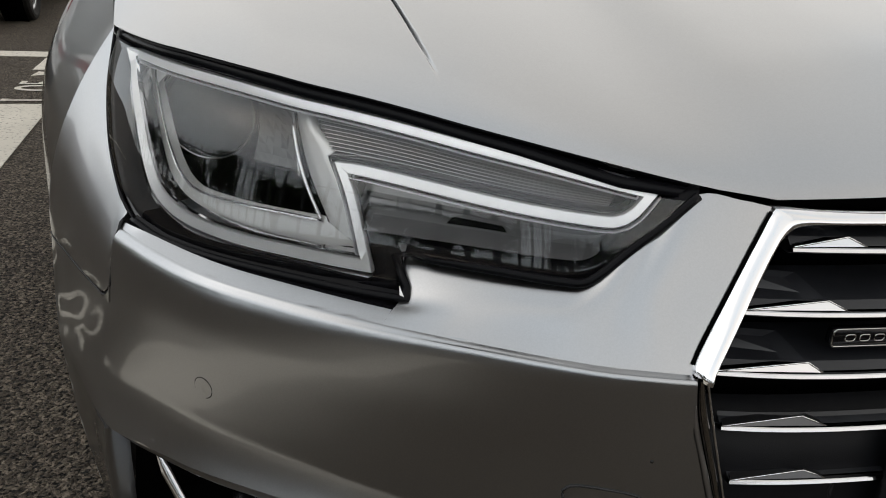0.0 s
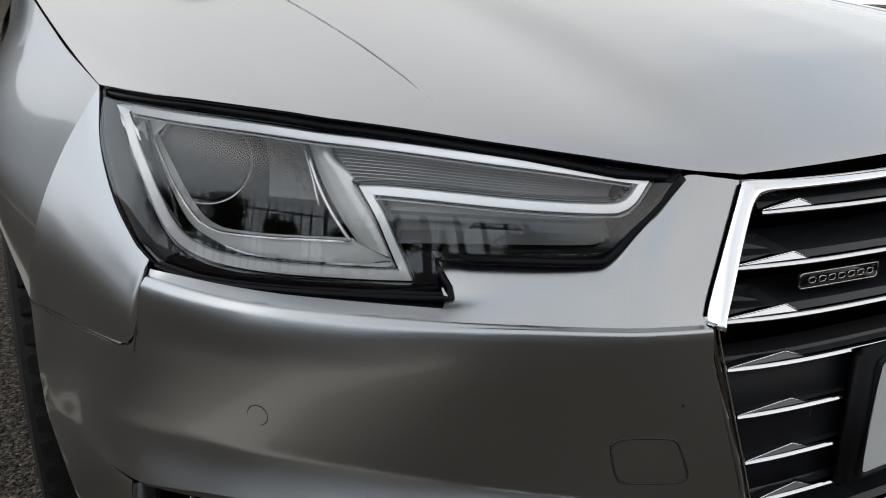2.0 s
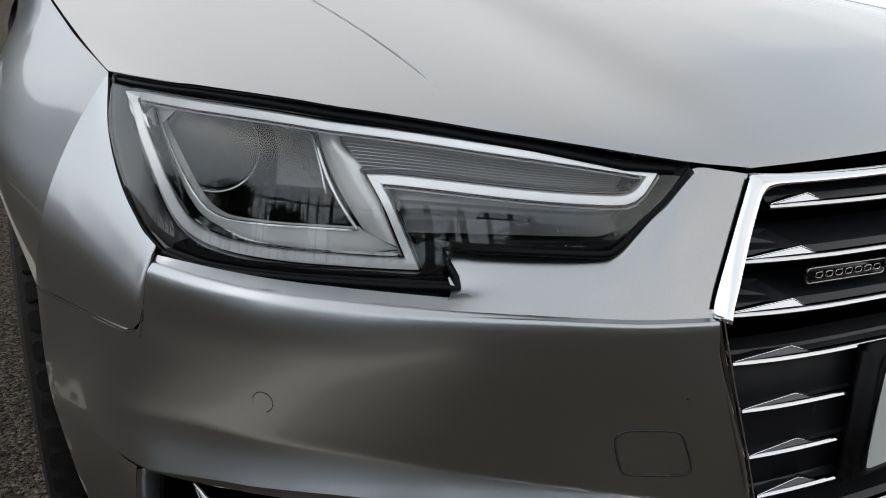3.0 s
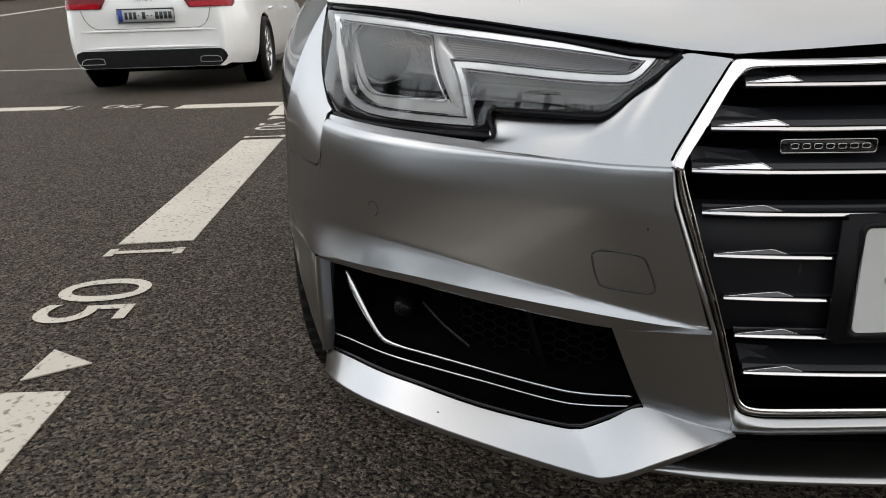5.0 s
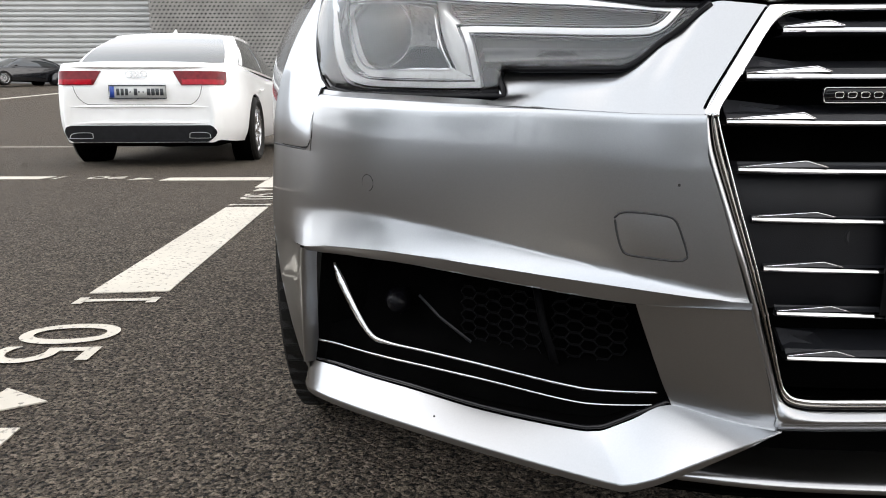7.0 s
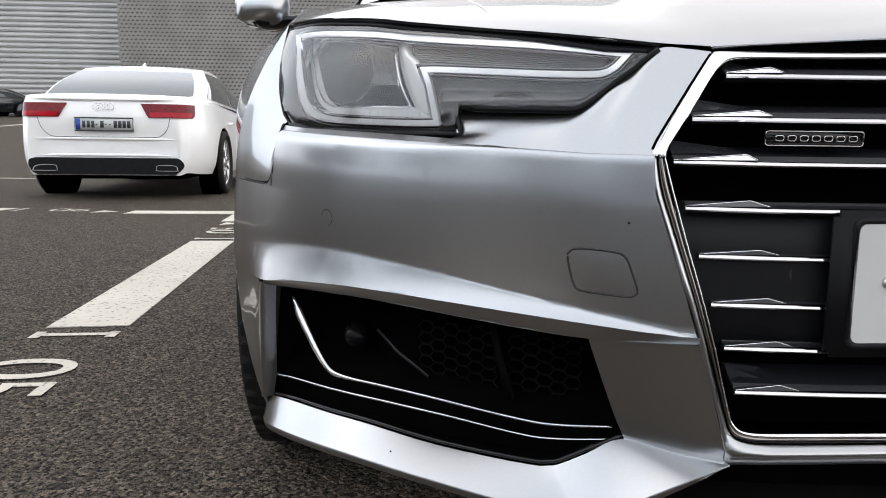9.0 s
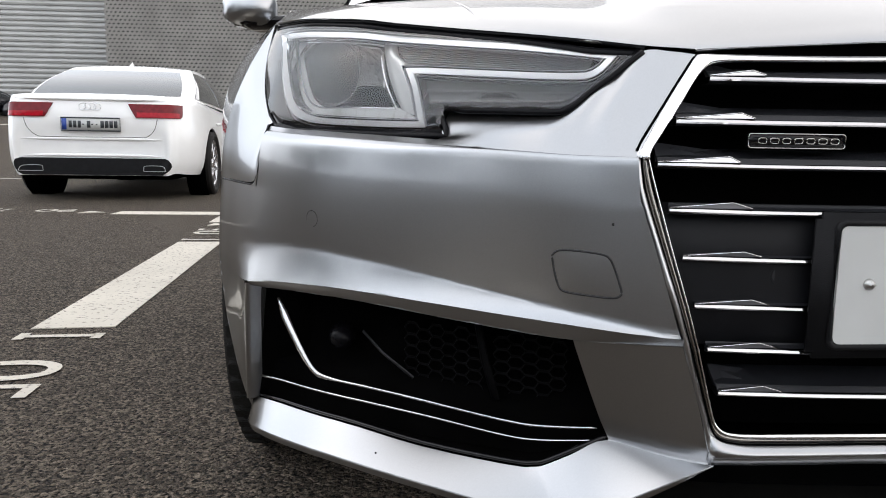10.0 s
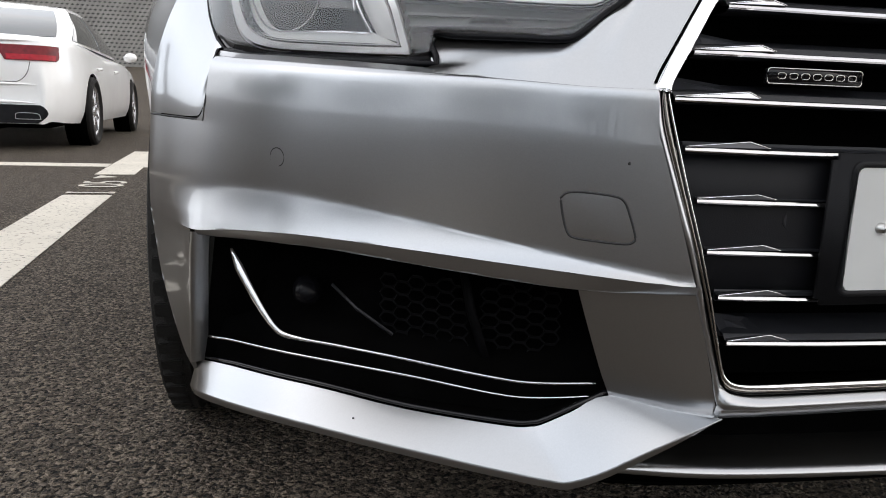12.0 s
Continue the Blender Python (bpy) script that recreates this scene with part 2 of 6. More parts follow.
COMB_BLACK = material("comb_black_plastic", (0.0030, 0.0030, 0.0034), rough=0.6, spec=0.05, noise_scale=40, noise_amount=0.2)
GUIDE = material("milky_light_guide", (0.98, 0.98, 0.98), rough=0.38, metal=0.5, coat=0.6, noise_scale=30, noise_amount=0.05)
RIM_GLOSS = material("gloss_black_rim", (0.005, 0.005, 0.006), rough=0.03, spec=0.6, noise_scale=20, noise_amount=0.2)
LENS = clear_glass("clear_lamp_cover", ior=1.75)
GLASS_DARK = material("tinted_car_glass", (0.02, 0.025, 0.028), rough=0.03, spec=0.7, noise_scale=3, noise_amount=0.2, coat=1.0)
RUBBER = material("tyre_rubber", (0.014, 0.013, 0.012), rough=0.75, spec=0.2, noise_scale=14, noise_amount=0.3, bump=0.3, bump_scale=300)
ALLOY = material("alloy_wheel", (0.55, 0.55, 0.56), rough=0.25, metal=0.9, noise_scale=10, noise_amount=0.06)
WHITE_PAINT = material("white_car_paint", (0.90, 0.90, 0.89), rough=0.25, coat=0.8, noise_scale=4, noise_amount=0.03)
RED_LAMP = material("red_tail_lamp", (0.15, 0.008, 0.012), rough=0.12, spec=0.25, noise_scale=25, noise_amount=0.25)
RED_BRIGHT = material("bright_red_lamp_band", (0.36, 0.008, 0.018), rough=0.12, spec=0.25, noise_scale=25, noise_amount=0.25)
PLATE_WHITE = material("plate_white", (0.52, 0.53, 0.52), rough=0.4, noise_scale=15, noise_amount=0.04)
PLATE_BLUE = material("plate_blue", (0.02, 0.06, 0.30), rough=0.4, noise_scale=30, noise_amount=0.1)
PLATE_INK = material("plate_ink", (0.03, 0.035, 0.04), rough=0.5, noise_scale=40, noise_amount=0.2)
PLATE_RED = material("plate_red", (0.52, 0.03, 0.035), rough=0.45, noise_scale=40, noise_amount=0.1)
STEEL = material("screw_steel", (0.45, 0.45, 0.44), rough=0.3, metal=1.0, noise_scale=60, noise_amount=0.2)
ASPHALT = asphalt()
ROAD_PAINT = road_paint()
CLADDING = material("grey_metal_cladding", (0.38, 0.38, 0.37), rough=0.45, metal=0.2, noise_scale=0.7, noise_amount=0.1)
SCREEN = material("perforated_grey_screen", (0.33, 0.32, 0.30), rough=0.5, metal=0.1, noise_scale=0.9, noise_amount=0.12)
DARK_CAR = material("black_car_paint", (0.012, 0.013, 0.016), rough=0.2, coat=1.0, noise_scale=5, noise_amount=0.2)
FENCE_STEEL = material("painted_fence_steel", (0.03, 0.035, 0.04), rough=0.5, noise_scale=8, noise_amount=0.2)
LEAF = material("hedge_leaf", (0.05, 0.085, 0.03), rough=0.6, noise_scale=9, noise_amount=0.5)
BARK = material("bark", (0.12, 0.09, 0.06), rough=0.85, noise_scale=20, noise_amount=0.35, bump=0.4)

# ---------------------------------------------------------------- mesh tools


def look_out(bm, heart=Vector((0, 2.3, 0.45))):
    """Turns each connected sheet of the silver car so that it looks away from the car's heart."""
    bm.normal_update()
    left = set(bm.faces)
    while left:
        sheet, todo = [], [left.pop()]
        while todo:
            f = todo.pop()
            sheet.append(f)
            for e in f.edges:
                for g in e.link_faces:
                    if g in left:
                        left.remove(g)
                        todo.append(g)
        if sum(f.normal.dot(f.calc_center_median() - heart) * f.calc_area() for f in sheet) < 0:
            bmesh.ops.reverse_faces(bm, faces=sheet)


def part(name, bm, mat, parent=None, label="", smooth=True, outward=None):
    """Links a bmesh as one mesh object under a thing or a part. outward: the side to which the faces of a sheet look."""
    bmesh.ops.recalc_face_normals(bm, faces=bm.faces)
    if mat == SILVER:
        look_out(bm)
    if outward is not None:
        bm.normal_update()
        if sum((f.normal.dot(Vector(outward)) * f.calc_area() for f in bm.faces), 0.0) < 0:
            bmesh.ops.reverse_faces(bm, faces=bm.faces)
    me = bpy.data.meshes.new(name)
    bm.to_mesh(me)
    bm.free()
    for p in me.polygons:
        p.use_smooth = smooth
    me.materials.append(mat)
    ob = new(name, me)
    if parent:
        ob.parent = parent
    if label:
        tagged(ob, label)
    return ob


def thing(name, label, category, group="", at=None):
    ob = new(name)
    if at is not None:
        ob.matrix_world = at
    ob.empty_display_size = 0.1
    return tagged(ob, label, category, group)


def spline(points, n):
    """n points spaced evenly by length along a smooth curve through the points."""
    p = np.array(points, float)
    if len(p) == 2:
        return p[0] + (p[1] - p[0]) * np.linspace(0, 1, n)[:, None]
    q = np.vstack([2 * p[0] - p[1], p, 2 * p[-1] - p[-2]])
    out = []
    for i in range(1, len(q) - 2):
        a, b, c, d = q[i - 1:i + 3]
        for t in np.linspace(0, 1, 24, endpoint=False):
            out.append(0.5 * (2 * b + (c - a) * t + (2 * a - 5 * b + 4 * c - d) * t * t + (3 * b - a - 3 * c + d) * t ** 3))
    out = np.array(out + [q[-2]])
    return evenly(out, n)


def evenly(points, n):
    p = np.array(points, float)
    s = np.r_[0, np.cumsum(np.linalg.norm(np.diff(p, axis=0), axis=1))]
    at = np.linspace(0, s[-1], n)
    return np.stack([np.interp(at, s, p[:, k]) for k in range(p.shape[1])], 1)


def grid_mesh(rows, flip=False, skirt=None, bm=None):
    """Quads between rows of equally many points. skirt: a vector or a list of vectors by which the outer edge is folded inwards."""
    bm = bm or bmesh.new()
    vs = [[bm.verts.new(p) for p in row] for row in rows]
    for a, b in zip(vs, vs[1:]):
        for i in range(len(a) - 1):
            if len({a[i], a[i + 1], b[i + 1], b[i]}) == 4:
                bm.faces.new((a[i], a[i + 1], b[i + 1], b[i]))
    if skirt is not None:
        ring = vs[0] + [r[-1] for r in vs[1:]] + vs[-1][-2::-1] + [r[0] for r in vs[-2:0:-1]]
        inner = [bm.verts.new(v.co + Vector(skirt(v.co) if callable(skirt) else skirt)) for v in ring]
        ring = [bm.verts.new(v.co) for v in ring]
        for i in range(len(ring)):
            j = (i + 1) % len(ring)
            bm.faces.new((ring[i], ring[j], inner[j], inner[i]))
    return bm


def box_mesh(lo, hi, bevel=0.0, bm=None):
    bm = bm or bmesh.new()
    m = Matrix.LocRotScale([(a + b) / 2 for a, b in zip(lo, hi)], None, [b - a for a, b in zip(lo, hi)])
    made = bmesh.ops.create_cube(bm, size=1, matrix=m)
    if bevel:
        edges = list({e for v in made["verts"] for e in v.link_edges})
        bmesh.ops.bevel(bm, geom=edges, offset=bevel, segments=2, affect="EDGES")
    return bm


def sweep(points, wide, high, closed=False, sides=8, up=(0, 0, 1), bm=None, square=1.0):
    """A strip of oval section along a line of points. square under 1 makes the section boxier."""
    bm = bm or bmesh.new()
    p = np.array(points, float)
    n = len(p)
    rings = []
    for i in range(n):
        a, b = (p[i - 1], p[(i + 1) % n]) if closed else (p[max(i - 1, 0)], p[min(i + 1, n - 1)])
        t = Vector(b - a).normalized()
        side = t.cross(Vector(up))
        side = side.normalized() if side.length > 1e-6 else Vector((1, 0, 0))
        over = side.cross(t).normalized()
        ring = []
        for k in range(sides):
            ang = 2 * math.pi * (k + 0.5) / sides
            c, s = math.cos(ang), math.sin(ang)
            c, s = math.copysign(abs(c) ** square, c), math.copysign(abs(s) ** square, s)
            w = wide[i] if hasattr(wide, "__len__") else wide
            h = high[i] if hasattr(high, "__len__") else high
            ring.append(bm.verts.new(Vector(p[i]) + side * c * w / 2 + over * s * h / 2))
        rings.append(ring)
    pairs = list(zip(rings, rings[1:])) + ([(rings[-1], rings[0])] if closed else [])
    for a, b in pairs:
        for k in range(sides):
            bm.faces.new((a[k], a[(k + 1) % sides], b[(k + 1) % sides], b[k]))
    if not closed:
        bm.faces.new(rings[0])
        bm.faces.new(rings[-1][::-1])
    return bm


def lathe(profile, steps, bm=None, axis="x", centre=(0, 0, 0)):
    """Turns a profile of (along, radius) round an axis."""
    bm = bm or bmesh.new()
    rings = []
    for a in range(steps):
        c, s = math.cos(2 * math.pi * a / steps), math.sin(2 * math.pi * a / steps)
        ring = []
        for x, r in profile:
            v = {"x": (x, r * c, r * s), "y": (r * c, x, r * s), "z": (r * c, r * s, x)}[axis]
            ring.append(bm.verts.new(Vector(v) + Vector(centre)))
        rings.append(ring)
    for i in range(steps):
        a, b = rings[i], rings[(i + 1) % steps]
        for k in range(len(profile) - 1):
            bm.faces.new((a[k], a[k + 1], b[k + 1], b[k]))
    return bm


def fill(points, depth, bm=None):
    """A flat-sided slab: an outline, and the same outline moved by depth."""
    bm = bm or bmesh.new()
    a = [bm.verts.new(p) for p in points]
    b = [bm.verts.new(Vector(p) + Vector(depth)) for p in points]
    bm.faces.new(a)
    bm.faces.new(b[::-1])
    for i in range(len(a)):
        j = (i + 1) % len(a)
        bm.faces.new((a[i], b[i], b[j], a[j]))
    return bm


def letters(text, size, mat, m, parent=None, name="lettering", depth=0.001, spacing=1.0):
    """Writing in the built-in font, as a mesh."""
    cu = bpy.data.curves.new(name, "FONT")
    cu.body, cu.size, cu.extrude, cu.space_character = text, size, depth, spacing
    cu.space_word = 0.42
    tmp = bpy.data.objects.new(name, cu)
    scene.collection.objects.link(tmp)
    me = bpy.data.meshes.new_from_object(tmp)
    bpy.data.objects.remove(tmp)
    me.materials.clear()
    me.materials.append(mat)
    ob = new(name, me)
    ob.parent = parent
    ob.matrix_local = m
    return ob

# ---------------------------------------------------------------- the silver car: plan line and panels
# The bumper's plan line, from the middle of the nose round the corner to the front wheel.
PLAN = [(0.35, 0.0), (0.2, -0.012), (0, -0.02), (-0.2, -0.012), (-0.35, 0.0), (-0.44, 0.020), (-0.52, 0.047), (-0.62, 0.094),
        (-0.70, 0.143), (-0.76, 0.192), (-0.815, 0.265), (-0.85, 0.33), (-0.88, 0.395), (-0.905, 0.455), (-0.927, 0.56),
        (-0.935, 0.65), (-0.937, 0.8), (-0.937, 1.0)]
_line = spline(PLAN, 1400)
_len = np.r_[0, np.cumsum(np.linalg.norm(np.diff(_line, axis=0), axis=1))]
_len -= _len[np.argmin(np.abs(_line[:, 0]))]
_tan = np.gradient(_line, _len, axis=0)
_nor = np.stack([_tan[:, 1], -_tan[:, 0]], 1)


def on(u, z, o=0.0, side=1):
    """A point of the nose: u metres along the plan line from the middle, at height z, set back by o."""
    x = np.interp(u, _len, _line[:, 0]) + o * np.interp(u, _len, _nor[:, 0])
    y = np.interp(u, _len, _line[:, 1]) + o * np.interp(u, _len, _nor[:, 1])
    return Vector((x * side, y, z))


def o_lens(u, z):
    """How far the lamp's cover is set back."""
    near = u + np.linspace(-0.045, 0.045, 9)
    return float(np.interp(near, [0.40, 0.68, 0.85, 0.96, 1.2], [0.035, 0.046, 0.03, 0.012, 0.01]).mean()
                 + np.interp(near, [0.4, 0.7, 0.96], [0.5, 0.6, 0.38]).mean() * (z - 0.62))


def edge_u(z):
    """Where the bumper ends at the grille's frame."""
    return float(np.interp(z, [0.298, 0.316, 0.3485, 0.3777, 0.4117, 0.4582, 0.5041, 0.5519, 0.575, 0.589, 0.61, 0.649, 0.684],
                           [0.360, 0.367, 0.3751, 0.3844, 0.3954, 0.4109, 0.4261, 0.4425, 0.447, 0.4475, 0.439, 0.416, 0.390]))


def tuck(u, z):
    """How far the bumper's face draws in below the crease."""
    down = max(0.0, 0.565 - z)
    return 0.045 * down * down / (0.02 + down) * float(np.interp(u + np.linspace(-0.035, 0.035, 11), [0.44, 0.52, 0.86, 0.95], [0, 1, 1, 0]).mean())


def by_index(row, sub=6):
    """A smooth curve through a row, with the same number of steps between each two of its points."""
    p = np.array(row, float)
    q = np.vstack([2 * p[0] - p[1], p, 2 * p[-1] - p[-2]])
    out = []
    for i in range(1, len(q) - 2):
        a, b, c, d = q[i - 1:i + 3]
        for t in np.linspace(0, 1, sub, endpoint=False):
            out.append(0.5 * (2 * b + (c - a) * t + (2 * a - 5 * b + 4 * c - d) * t * t + (3 * b - a - 3 * c + d) * t ** 3))
    return np.array(out + [p[-1]])


def panel(rows, side, bm=None, sub=6, between=4, fold=0.012, smooth_rows=True):
    """A panel on the nose from rows of (u, z, set-back), with its rim folded inwards."""
    lines = [by_index(r, sub) for r in rows]
    if smooth_rows and len(lines) > 2:
        stack = np.array([by_index([ln[k] for ln in lines], between) for k in range(len(lines[0]))]).transpose(1, 0, 2)
    else:
        stack = []
        for a, b in zip(lines, lines[1:]):
            stack += [a + (b - a) * t for t in np.linspace(0, 1, between, endpoint=False)]
        stack.append(lines[-1])
    bm = bm or bmesh.new()
    vs = [[bm.verts.new(on(*p, side)) for p in row] for row in stack]
    for a, b in zip(vs, vs[1:]):
        for i in range(len(a) - 1):
            bm.faces.new((a[i], a[i + 1], b[i + 1], b[i]))
    if fold:
        st = [list(r) for r in stack]
        ring = vs[0] + [r[-1] for r in vs[1:]] + vs[-1][-2::-1] + [r[0] for r in vs[-2:0:-1]]
        src = st[0] + [r[-1] for r in st[1:]] + st[-1][-2::-1] + [r[0] for r in st[-2:0:-1]]
        inner = [bm.verts.new(on(p[0], p[1], p[2] + fold, side)) for p in src]
        ring = [bm.verts.new(v.co) for v in ring]
        for i in range(len(ring)):
            j = (i + 1) % len(ring)
            bm.faces.new((ring[i], ring[j], inner[j], inner[i]))
    return bm


car = thing("silver_car", "silver metallic saloon car parked on the asphalt, nose towards the open", "car")


def dense(rows, side, bm, between=4):
    """A panel from rows that are already fine along their length; smooth across the rows."""
    stack = np.array([by_index([r[k] for r in rows], between) for k in range(len(rows[0]))]).transpose(1, 0, 2)
    vs = [[bm.verts.new(on(*p, side)) for p in row] for row in stack]
    for a, b in zip(vs, vs[1:]):
        for i in range(len(a) - 1):
            bm.faces.new((a[i], a[i + 1], b[i + 1], b[i]))
    return bm


LIP_TOP = [(0.960, 0.2640, 0.009), (0.8813, 0.2768, 0.013), (0.770, 0.2837, 0.017), (0.657, 0.2779, 0.018), (0.557, 0.2753, 0.018), (0.534, 0.2772, 0.0185),
           (0.523, 0.2803, 0.019), (0.496, 0.2927, 0.0255), (0.4612, 0.3069, 0.037)]


def bumper_cover(side):
    """Face, ledge over the intake, corner column, pillar beside the grille, and the projecting lower lip."""
    bm = bmesh.new()

    arch_u = lambda z: float(np.interp(z, [0.238, 0.256, 0.33, 0.430, 0.49, 0.5425], [0.990, 1.003, 1.052, 1.088, 1.100, 1.108]))

    def row(zf, of, start, last=None):
        if zf(0.42) < 0.56:
            start = edge_u(zf(0.42))
        us = start + ((last or 0.922) - start) * np.linspace(0, 1, 37)
        if not last:
            us = np.r_[us, np.linspace(0.922, arch_u(zf(1.0)), 15)[1:]]
        return [(u, zf(u), of(u) + lean_out(u, zf(u))) for u in us]

    ease = lambda u, xs, ys, w=0.035: float(np.interp(u + np.linspace(-w, w, 11), xs, ys).mean())
    lean_out = lambda u, z: float(ease(u, [0.78, 0.95], [0, 1], 0.05) * np.interp(z, [0.24, 0.27, 0.35, 0.40, 0.44, 0.48, 0.51, 0.5425], [-0.001, -0.0025, -0.0055, -0.0070, -0.0075, -0.0054, -0.0027, 0]))
    z_edge = lambda u: ease(u, [0.40, 0.432, 0.4575, 0.509, 0.562, 0.62, 0.70, 0.77, 0.84, 0.883, 0.917], [0.4237, 0.4255, 0.4280, 0.4318, 0.4354, 0.4392, 0.4430, 0.4436, 0.4390, 0.4330, 0.4275], 0.02)
    z_crease = lambda u: float(np.interp(u, [0.445, 0.505, 0.59, 0.675, 0.76, 0.865, 0.917], [0.588, 0.589, 0.594, 0.598, 0.602, 0.607, 0.611]))
    bulge = lambda u: ease(u, [0.40, 0.46, 0.56, 0.86, 0.90, 0.925, 0.96, 1.02, 1.108], [0.0, -0.0045, -0.0080, -0.0115, -0.0135, -0.0120, -0.0050, -0.001, 0.0])
    seam_z = lambda u: 0.5425
    flare = lambda u: ease(u, [0.395, 0.46, 0.535, 0.59, 0.65, 0.78, 0.86, 0.917, 1.108], [0.004, 0.008, 0.016, 0.0225, 0.028, 0.038, 0.045, 0.047, 0.040])
    rows = [row(lambda u, t=t: z_edge(u) + flare(u) * t, lambda u, t=t: bulge(u) * (1 - t) ** 1.4, 0.395 + 0.002 * t) for t in (0, 0.17, 0.34, 0.51, 0.68, 0.84, 1.0)]
    rows += [
            row(lambda u: z_edge(u) + flare(u) + (0.52 - z_edge(u) - flare(u)) * 0.33, lambda u: 0.0, 0.405),
            row(lambda u: z_edge(u) + flare(u) + (0.52 - z_edge(u) - flare(u)) * 0.66, lambda u: 0.0, 0.416),
            row(lambda u: 0.52, lambda u: 0.0, 0.4265),
            row(seam_z, lambda u: 0.0, 0.432)]
    rows = [[(u, z, o + tuck(u, z)) for u, z, o in r] for r in rows]
    dense(rows, side, bm)
    soft = lambda u: ease(u, [0.46, 0.60, 0.72], [0.30, 0.45, 1.0])
    rows = [row(seam_z, lambda u: tuck(u, 0.5425), 0.432, 0.922),
            row(lambda u: z_crease(u) - 0.035, lambda u: 0.0005, 0.438, 0.9115),
            row(lambda u: z_crease(u) - 0.010 * soft(u), lambda u: 0.0010 + 0.0022 * soft(u), 0.4455, 0.9075),
            row(lambda u: z_crease(u) - 0.0025 * soft(u), lambda u: 0.0045 + 0.0028 * soft(u), 0.447, 0.9062),
            row(z_crease, lambda u: 0.0105, 0.447, 0.906),
            row(lambda u: z_crease(u) + 0.0003, lambda u: 0.016, 0.447, 0.906)]
    dense(rows, side, bm)
    # shelf between the crease and the lamp
    lo = [(0.652, 0.5975, 0.011), (0.60, 0.595, 0.011), (0.55, 0.592, 0.011), (0.53, 0.591, 0.011), (0.51, 0.590, 0.011),
          (0.495, 0.5895, 0.011), (0.475, 0.589, 0.011), (0.46, 0.588, 0.010), (0.447, 0.588, 0.010)]
    hi = [(0.663, 0.634, 0.066), (0.60, 0.629, 0.058), (0.535, 0.628, 0.051), (0.515, 0.632, 0.050), (0.49, 0.652, 0.057),
          (0.468, 0.667, 0.065), (0.443, 0.689, 0.073), (0.415, 0.688, 0.070), (0.391, 0.685, 0.068)]
    mid = [(0.649, 0.6045, 0.037), (0.60, 0.610, 0.032), (0.55, 0.613, 0.029), (0.53, 0.614, 0.028), (0.51, 0.616, 0.030), (0.495, 0.620, 0.033),
           (0.475, 0.628, 0.036), (0.455, 0.633, 0.039), (0.42, 0.636, 0.039)]
    mix = lambda p, q, t: [tuple(np.array(a) + (np.array(b) - np.array(a)) * t) for a, b in zip(p, q)]
    lo = [(u, z_crease(u), 0.0105) for u, z, o in lo]
    panel([lo, mix(lo, mid, 0.08), mix(lo, mid, 0.5), mid, mix(mid, hi, 0.5), hi], side, bm, sub=5, between=4, fold=0)
    lo = [(0.906, 0.611, 0.010), (0.865, 0.607, 0.011), (0.80, 0.604, 0.011), (0.72, 0.600, 0.011), (0.652, 0.5975, 0.011)]
    hi = [(0.9045, 0.6150, 0.013), (0.865, 0.6115, 0.020), (0.80, 0.609, 0.023), (0.72, 0.6052, 0.0245), (0.6505, 0.6013, 0.025)]
    mix = lambda t: [tuple(np.array(a) + (np.array(b) - np.array(a)) * t) for a, b in zip(lo, hi)]
    lo = [(u, z_crease(u), 0.0105) for u, z, o in lo]
    panel([lo, mix(0.1), mix(0.5), hi], side, bm, sub=8, between=3, fold=0)
    # corner column, from the lip up to the ledge
    rows = []
    for z in (0.238, 0.262, 0.30, 0.347, 0.39, 0.412, 0.430):
        a = float(np.interp(z, [0.238, 0.264, 0.347, 0.405, 0.430], [0.974, 0.968, 0.942, 0.928, 0.922]))
        b = max(arch_u(z), a + 0.012)
        k = float(np.interp(z, [0.238, 0.27, 0.33, 0.38, 0.41, 0.430], [0.0, 0.15, 0.50, 0.80, 0.94, 1.0]))
        low = float(np.interp(z, [0.238, 0.27, 0.35], [0.012, 0.004, 0.0]))
        us = np.linspace(a, b, 15)
        rows.append([(u, z if z < 0.43 else z_edge(u), bulge(0.922 + (u - a) / (b - a) * 0.166) * k + low + lean_out(u, z if z < 0.43 else z_edge(u))) for u in us])
    dense(rows, side, bm)
    dense([[(r[-1][0], r[-1][1], r[-1][2]) for r in rows], [(r[-1][0] + 0.004, r[-1][1], r[-1][2] + 0.03) for r in rows]], side, bm, 1)
    # the ledge's underside and the column's inner side
    us2 = np.linspace(0.397, 0.917, 14)
    ledge = bulge
    bulge = lambda u: ledge(u) + lean_out(u, z_edge(u)) + tuck(u, z_edge(u))
    drop_z = lambda u: ease(u, [0.397, 0.45, 0.50, 0.56, 0.65, 0.86, 0.917], [0.009, 0.0125, 0.017, 0.0165, 0.0145, 0.0100, 0.0060])
    panel([[(u, z_edge(u) - drop_z(u) * t, bulge(u) + d + 0.003 * t * float(np.interp(u, [0.42, 0.50], [1, 0]))) for u in us2] for t, d in ((0, 0), (0.08, 0.0004), (0.5, 0.0022), (0.9, 0.0045), (1.0, 0.0075), (1.5, 0.035))], side, bm, sub=3, between=3, fold=0)
    rows = [[], [], []]
    for z in (0.4255, 0.40, 0.347, 0.30, 0.262):
        a = float(np.interp(z, [0.264, 0.347, 0.405, 0.428], [0.968, 0.942, 0.927, 0.920]))
        o = ledge(0.917) * float(np.interp(z, [0.27, 0.33, 0.38, 0.41, 0.428], [0.15, 0.50, 0.80, 0.94, 1.0])) + lean_out(a, z)
        rows[0].append((a, z, o))
        rows[1].append((a - 0.003, z, o + 0.003))
        rows[2].append((a - 0.005, z, o + 0.020))
